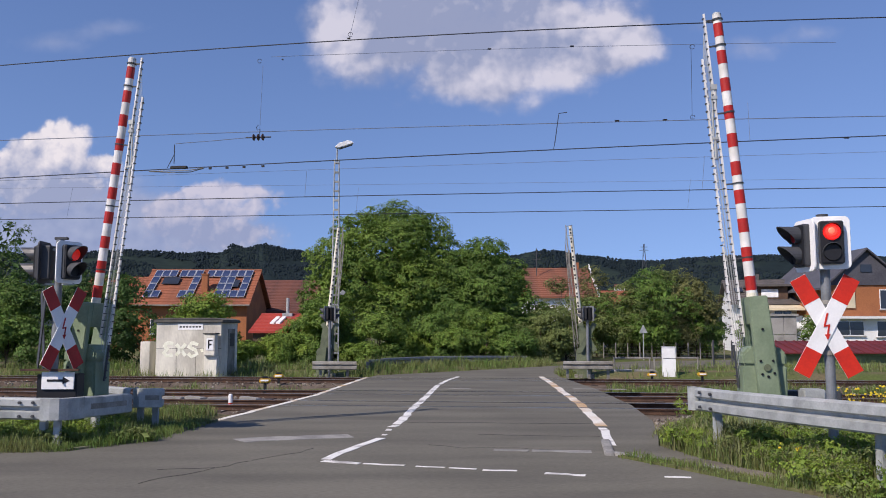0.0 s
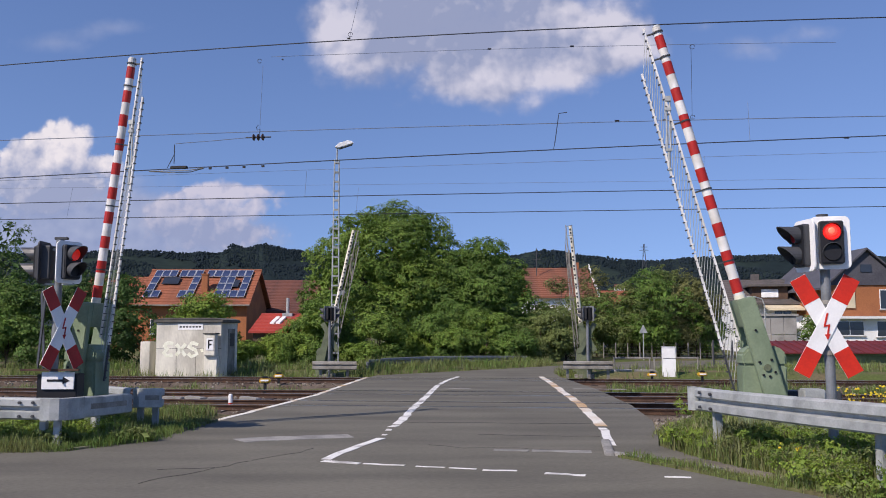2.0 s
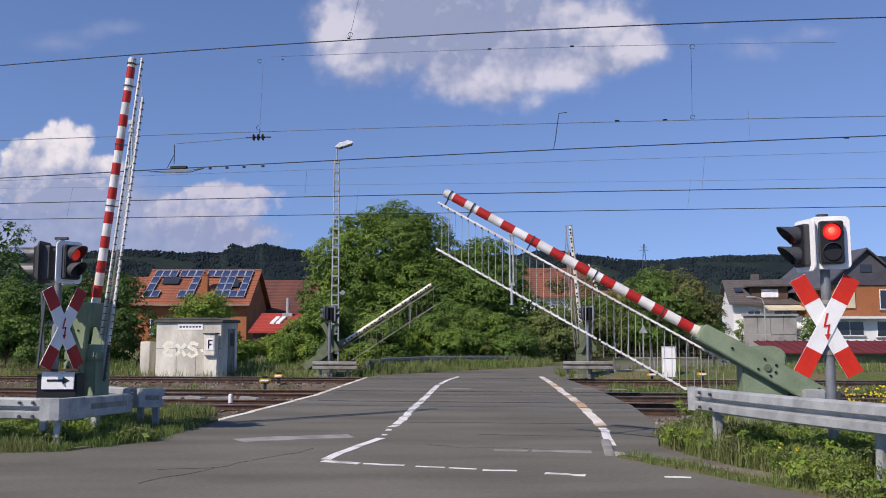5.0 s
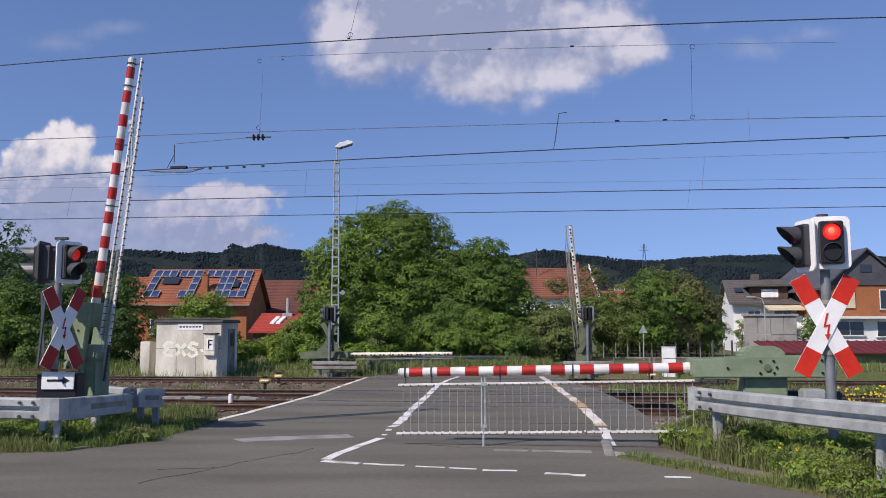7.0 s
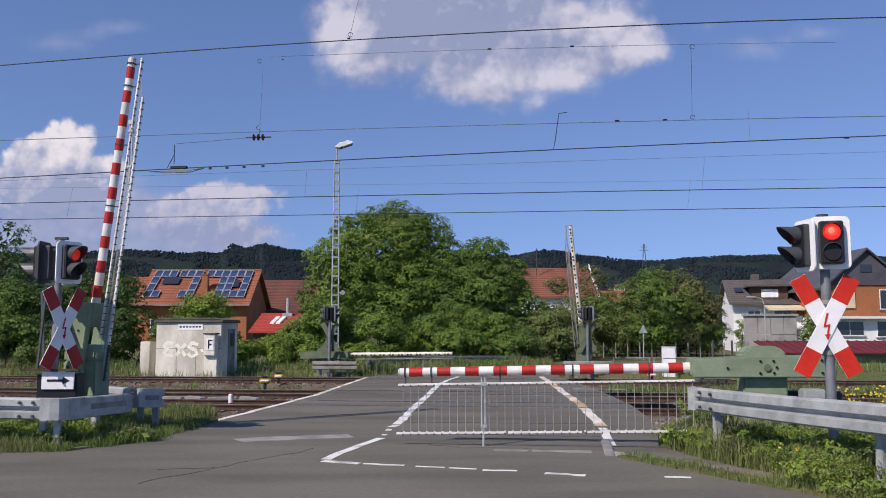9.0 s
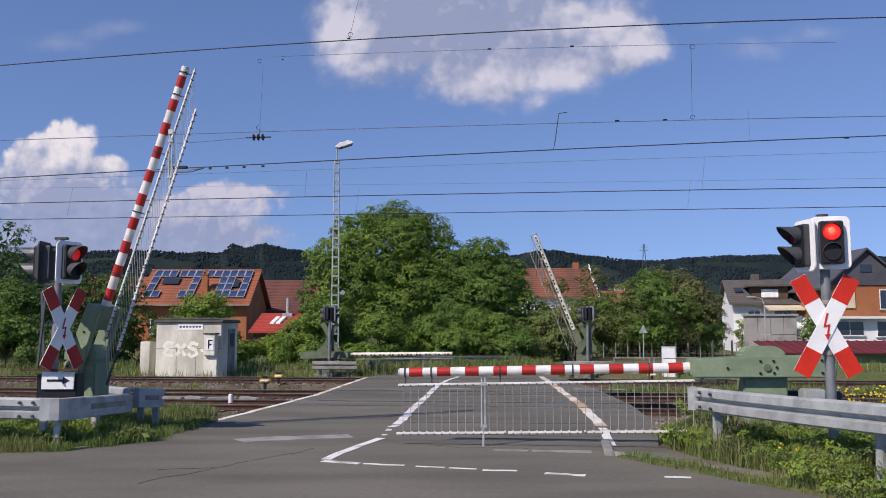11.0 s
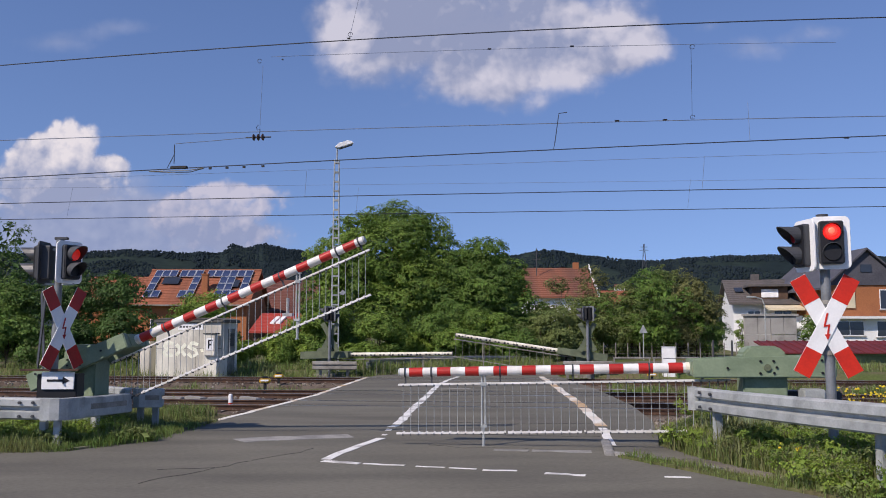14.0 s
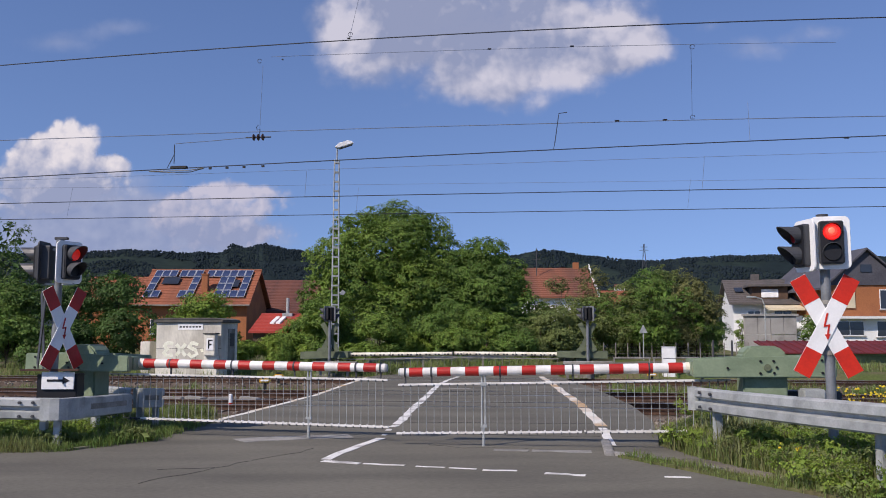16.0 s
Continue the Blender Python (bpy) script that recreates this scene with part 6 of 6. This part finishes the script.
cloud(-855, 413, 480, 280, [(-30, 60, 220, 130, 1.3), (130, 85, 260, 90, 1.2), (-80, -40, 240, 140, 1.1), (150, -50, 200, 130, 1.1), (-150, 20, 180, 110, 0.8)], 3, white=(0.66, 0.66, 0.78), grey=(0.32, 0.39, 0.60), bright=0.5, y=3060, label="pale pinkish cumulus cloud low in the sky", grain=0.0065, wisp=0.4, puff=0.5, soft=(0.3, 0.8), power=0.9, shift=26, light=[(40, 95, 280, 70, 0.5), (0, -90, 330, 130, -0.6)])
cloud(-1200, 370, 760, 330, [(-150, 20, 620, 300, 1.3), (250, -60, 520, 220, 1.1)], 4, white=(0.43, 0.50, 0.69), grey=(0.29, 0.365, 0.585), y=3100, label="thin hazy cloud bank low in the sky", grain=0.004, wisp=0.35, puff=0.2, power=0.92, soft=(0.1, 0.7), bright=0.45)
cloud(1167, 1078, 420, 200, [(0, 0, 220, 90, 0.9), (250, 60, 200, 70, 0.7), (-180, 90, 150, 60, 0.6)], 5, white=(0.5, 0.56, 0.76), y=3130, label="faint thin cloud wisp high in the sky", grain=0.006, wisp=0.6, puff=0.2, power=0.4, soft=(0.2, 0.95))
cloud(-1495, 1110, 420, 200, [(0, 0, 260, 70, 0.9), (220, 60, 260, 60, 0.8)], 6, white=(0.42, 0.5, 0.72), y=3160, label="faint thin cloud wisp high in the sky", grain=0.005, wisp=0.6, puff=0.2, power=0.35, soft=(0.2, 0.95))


# ---- grass and weeds ----
def blades(name, spots, material, label, seed, per=1):
    rnd = random.Random(seed)
    vs, fs = [], []
    for x, y, z, h in spots:
        for k in range(per):
            a = rnd.uniform(0, 6.28)
            w = (0.0025 if y < 20 else 0.006) + h * rnd.uniform(0.006, 0.016)
            lean = h * rnd.uniform(0.15, 0.6)
            px, py = x + rnd.gauss(0, 0.05), y + rnd.gauss(0, 0.05)
            hh = h * rnd.uniform(0.6, 1.15)
            dx, dy = math.cos(a), math.sin(a)
            i = len(vs)
            vs += [(px - dy * w, py + dx * w, z - 0.03), (px + dy * w, py - dx * w, z - 0.03), (px + dx * lean * 0.4 + dy * w * 0.8, py + dy * lean * 0.4 - dx * w * 0.8, z + hh * 0.6),
                   (px + dx * lean * 0.4 - dy * w * 0.8, py + dy * lean * 0.4 + dx * w * 0.8, z + hh * 0.6), (px + dx * lean, py + dy * lean, z + hh)]
            fs += [(i, i + 1, i + 2, i + 3), (i + 3, i + 2, i + 4)]
    me = bpy.data.meshes.new(name)
    me.from_pydata(vs, [], fs)
    solid(name, me, material, label, "grass", kind="stuff")


def build_grass():
    rnd = random.Random(77)
    near, dry, far = [], [], []

    def scatter(x0, x1, y0, y1, n, h0, h1, bag, patch=0.9):
        for k in range(n):
            x, y = rnd.uniform(x0, x1), rnd.uniform(y0, y1)
            if inside(x, y, ROAD_POLY):
                continue
            d = noise.noise((x * patch, y * patch, 3.0))
            if rnd.random() > 0.75 + d:
                continue
            (dry if rnd.random() < 0.22 + d * 0.4 else bag).append((x, y, height(x, y), rnd.uniform(h0, h1) * (0.9 + 0.7 * d)))

    scatter(3.0, 9.0, 6.0, 12.5, 14000, 0.08, 0.26, near)
    scatter(3.5, 9.5, 12.0, 14.9, 5600, 0.12, 0.30, near)
    scatter(5.0, 10.0, 14.9, 17.4, 1500, 0.1, 0.25, near)
    scatter(3.55, 4.6, 12.3, 13.9, 1100, 0.15, 0.36, near)
    scatter(-13, -4.7, 12.4, 18.0, 18000, 0.1, 0.26, near)
    scatter(-26, -4.5, 34.0, 41.0, 4200, 0.2, 0.55, far)
    scatter(-4.0, 6.0, 35.0, 48.0, 6000, 0.2, 0.5, far)
    scatter(4.8, 22, 34.5, 44.0, 1300, 0.15, 0.45, far)
    scatter(-22, -4.8, 27.0, 29.5, 1300, 0.12, 0.35, far)
    scatter(5.5, 18, 26.6, 29.4, 1800, 0.15, 0.4, far)
    scatter(-14, -4.8, 21.8, 23.3, 260, 0.1, 0.25, far)
    for k in range(9000):
        x, y = rnd.uniform(2.4, 6.0), rnd.uniform(5.2, 12.1)
        if inside(x, y, TURF):
            d = noise.noise((x * 1.5, y * 1.5, 7.0))
            (dry if rnd.random() < 0.15 else near).append((x, y, 0.03, rnd.uniform(0.04, 0.1) * (1 + d + 0.8 * ease(x, 3.2, 4.6))))
    kerb_line = [Vector(p) for p in ((-9.5, 12.5), (-6.7, 12.42), (-5.6, 12.62), (-4.85, 13.8), (-4.6, 16.6))]
    for a, b in zip(kerb_line, kerb_line[1:]):
        for k in range(int((b - a).length * 260)):
            p = a + (b - a) * rnd.random()
            d = noise.noise((p.x * 1.7, p.y * 1.7, 5.0))
            if d > -0.25:
                near.append((p.x + rnd.gauss(0, 0.1), p.y + abs(rnd.gauss(0, 0.12)) - 0.1, 0.01, rnd.uniform(0.04, 0.12) * (1.1 + d)))
    for k in range(2600):
        v = rnd.uniform(7.0, 12.9)
        x = 3.45 + (12.45 - v) * 0.285 + rnd.uniform(0.0, 1.1)
        if not inside(x, v, ROAD_POLY) and noise.noise((x * 1.3, v * 1.3, 9.0)) > -0.12:
            dry.append((x, v, height(x, v), rnd.uniform(0.2, 0.52)))
    blades("verge_grass", near, BLADE, "tall green verge grass and weeds", 1, 6)
    blades("dry_grass", dry, DRYBLADE, "dry straw-coloured grass stalks", 2, 3)
    blades("far_grass", far, BLADE, "rough green grass along the tracks", 3, 4)
    # broad-leaved weeds and yellow flowers
    more = random.Random(41)
    rows = [(4.4 + more.uniform(0.0, 2.6) + (11.5 - v) * 0.28, v, more.uniform(0.3, 0.55)) for v in [more.uniform(7.2, 13.5) for q in range(34)]]
    rows += [(3.62 + (12.45 - v) * 0.285 + more.uniform(0.05, 0.55), v, more.uniform(0.28, 0.48)) for v in [more.uniform(7.0, 12.7) for q in range(46)]]
    rows += [(-9.0 + more.uniform(0, 3.6), more.uniform(12.9, 14.2), more.uniform(0.2, 0.34)) for q in range(16)]
    rows += [(4.35 + more.uniform(-0.15, 0.9), more.uniform(9.2, 10.3), more.uniform(0.45, 0.62)) for q in range(9)]
    rows += [(4.22, 9.3, 0.5), (4.3, 9.05, 0.5), (4.12, 9.7, 0.45), (4.5, 8.75, 0.5), (4.62, 8.6, 0.5), (4.42, 8.95, 0.5)]
    rows += [(4.2, 13.3, 0.5), (4.6, 11.2, 0.4), (5.1, 10.0, 0.4), (5.4, 8.9, 0.45), (4.4, 9.4, 0.35), (4.9, 7.7, 0.4), (-6.9, 13.6, 0.35), (-5.9, 13.4, 0.3), (-8.3, 13.3, 0.35), (-5.2, 14.4, 0.3), (-4.95, 13.7, 0.22), (4.3, 13.9, 0.6), (5.9, 10.6, 0.4)]
    for k, (x, y, hgt) in enumerate(rows):
        r2 = random.Random(300 + k)
        blobs = [(r2.uniform(-0.3, 0.3), r2.uniform(-0.25, 0.25), hgt * r2.uniform(0.25, 0.7), 0.2, 0.2, hgt * 0.35) for j in range(4)]
        w = thing("weed", pose(x, y, height(x, y)), "leafy green roadside weed clump", "weed", "roadside weeds")
        part("leaves", leaf_mesh(r2, blobs, 800, (0.03, 0.05, 0.038, 0.026)[k % 4], "leaves"), (LEAFBRIGHT, LEAFGREY, LEAFBRIGHT, LEAF, LEAFGREY)[k % 5], w)
        g = Geo()
        for b in blobs:
            g.tube((0, 0, -0.05), b[:3], 0.008, 0.004, 5)
        part("stems", g, LEAFOLIVE, w)
    for k, (x, y) in enumerate(((7.1, 13.6), (7.5, 13.4), (6.4, 13.3), (4.45, 10.6), (4.5, 10.3), (7.9, 13.6))):
        r2 = random.Random(500 + k)
        w = thing("flower_clump", pose(x, y, height(x, y)), "yellow flowering weed clump on the verge", "flowers", "yellow flowers")
        hgt = 0.75 if x > 6 else 0.3
        n = 34 if x > 6 else 24
        heads = [(r2.gauss(0, 0.17), r2.gauss(0, 0.17), hgt * r2.uniform(0.7, 1.05)) for j in range(n)]
        g, s = Geo(), Geo()
        for p in heads:
            s.tube((p[0] * 0.3, p[1] * 0.3, -0.05), p, 0.006, 0.004, 4)
            g.tube(p, (p[0], p[1], p[2] + 0.022), 0.022, 0.013, 6)
        part("stems", s, LEAFOLIVE, w)
        part("blossoms", g, FLOWER, w, "small yellow blossoms")


build_grass()

motions()
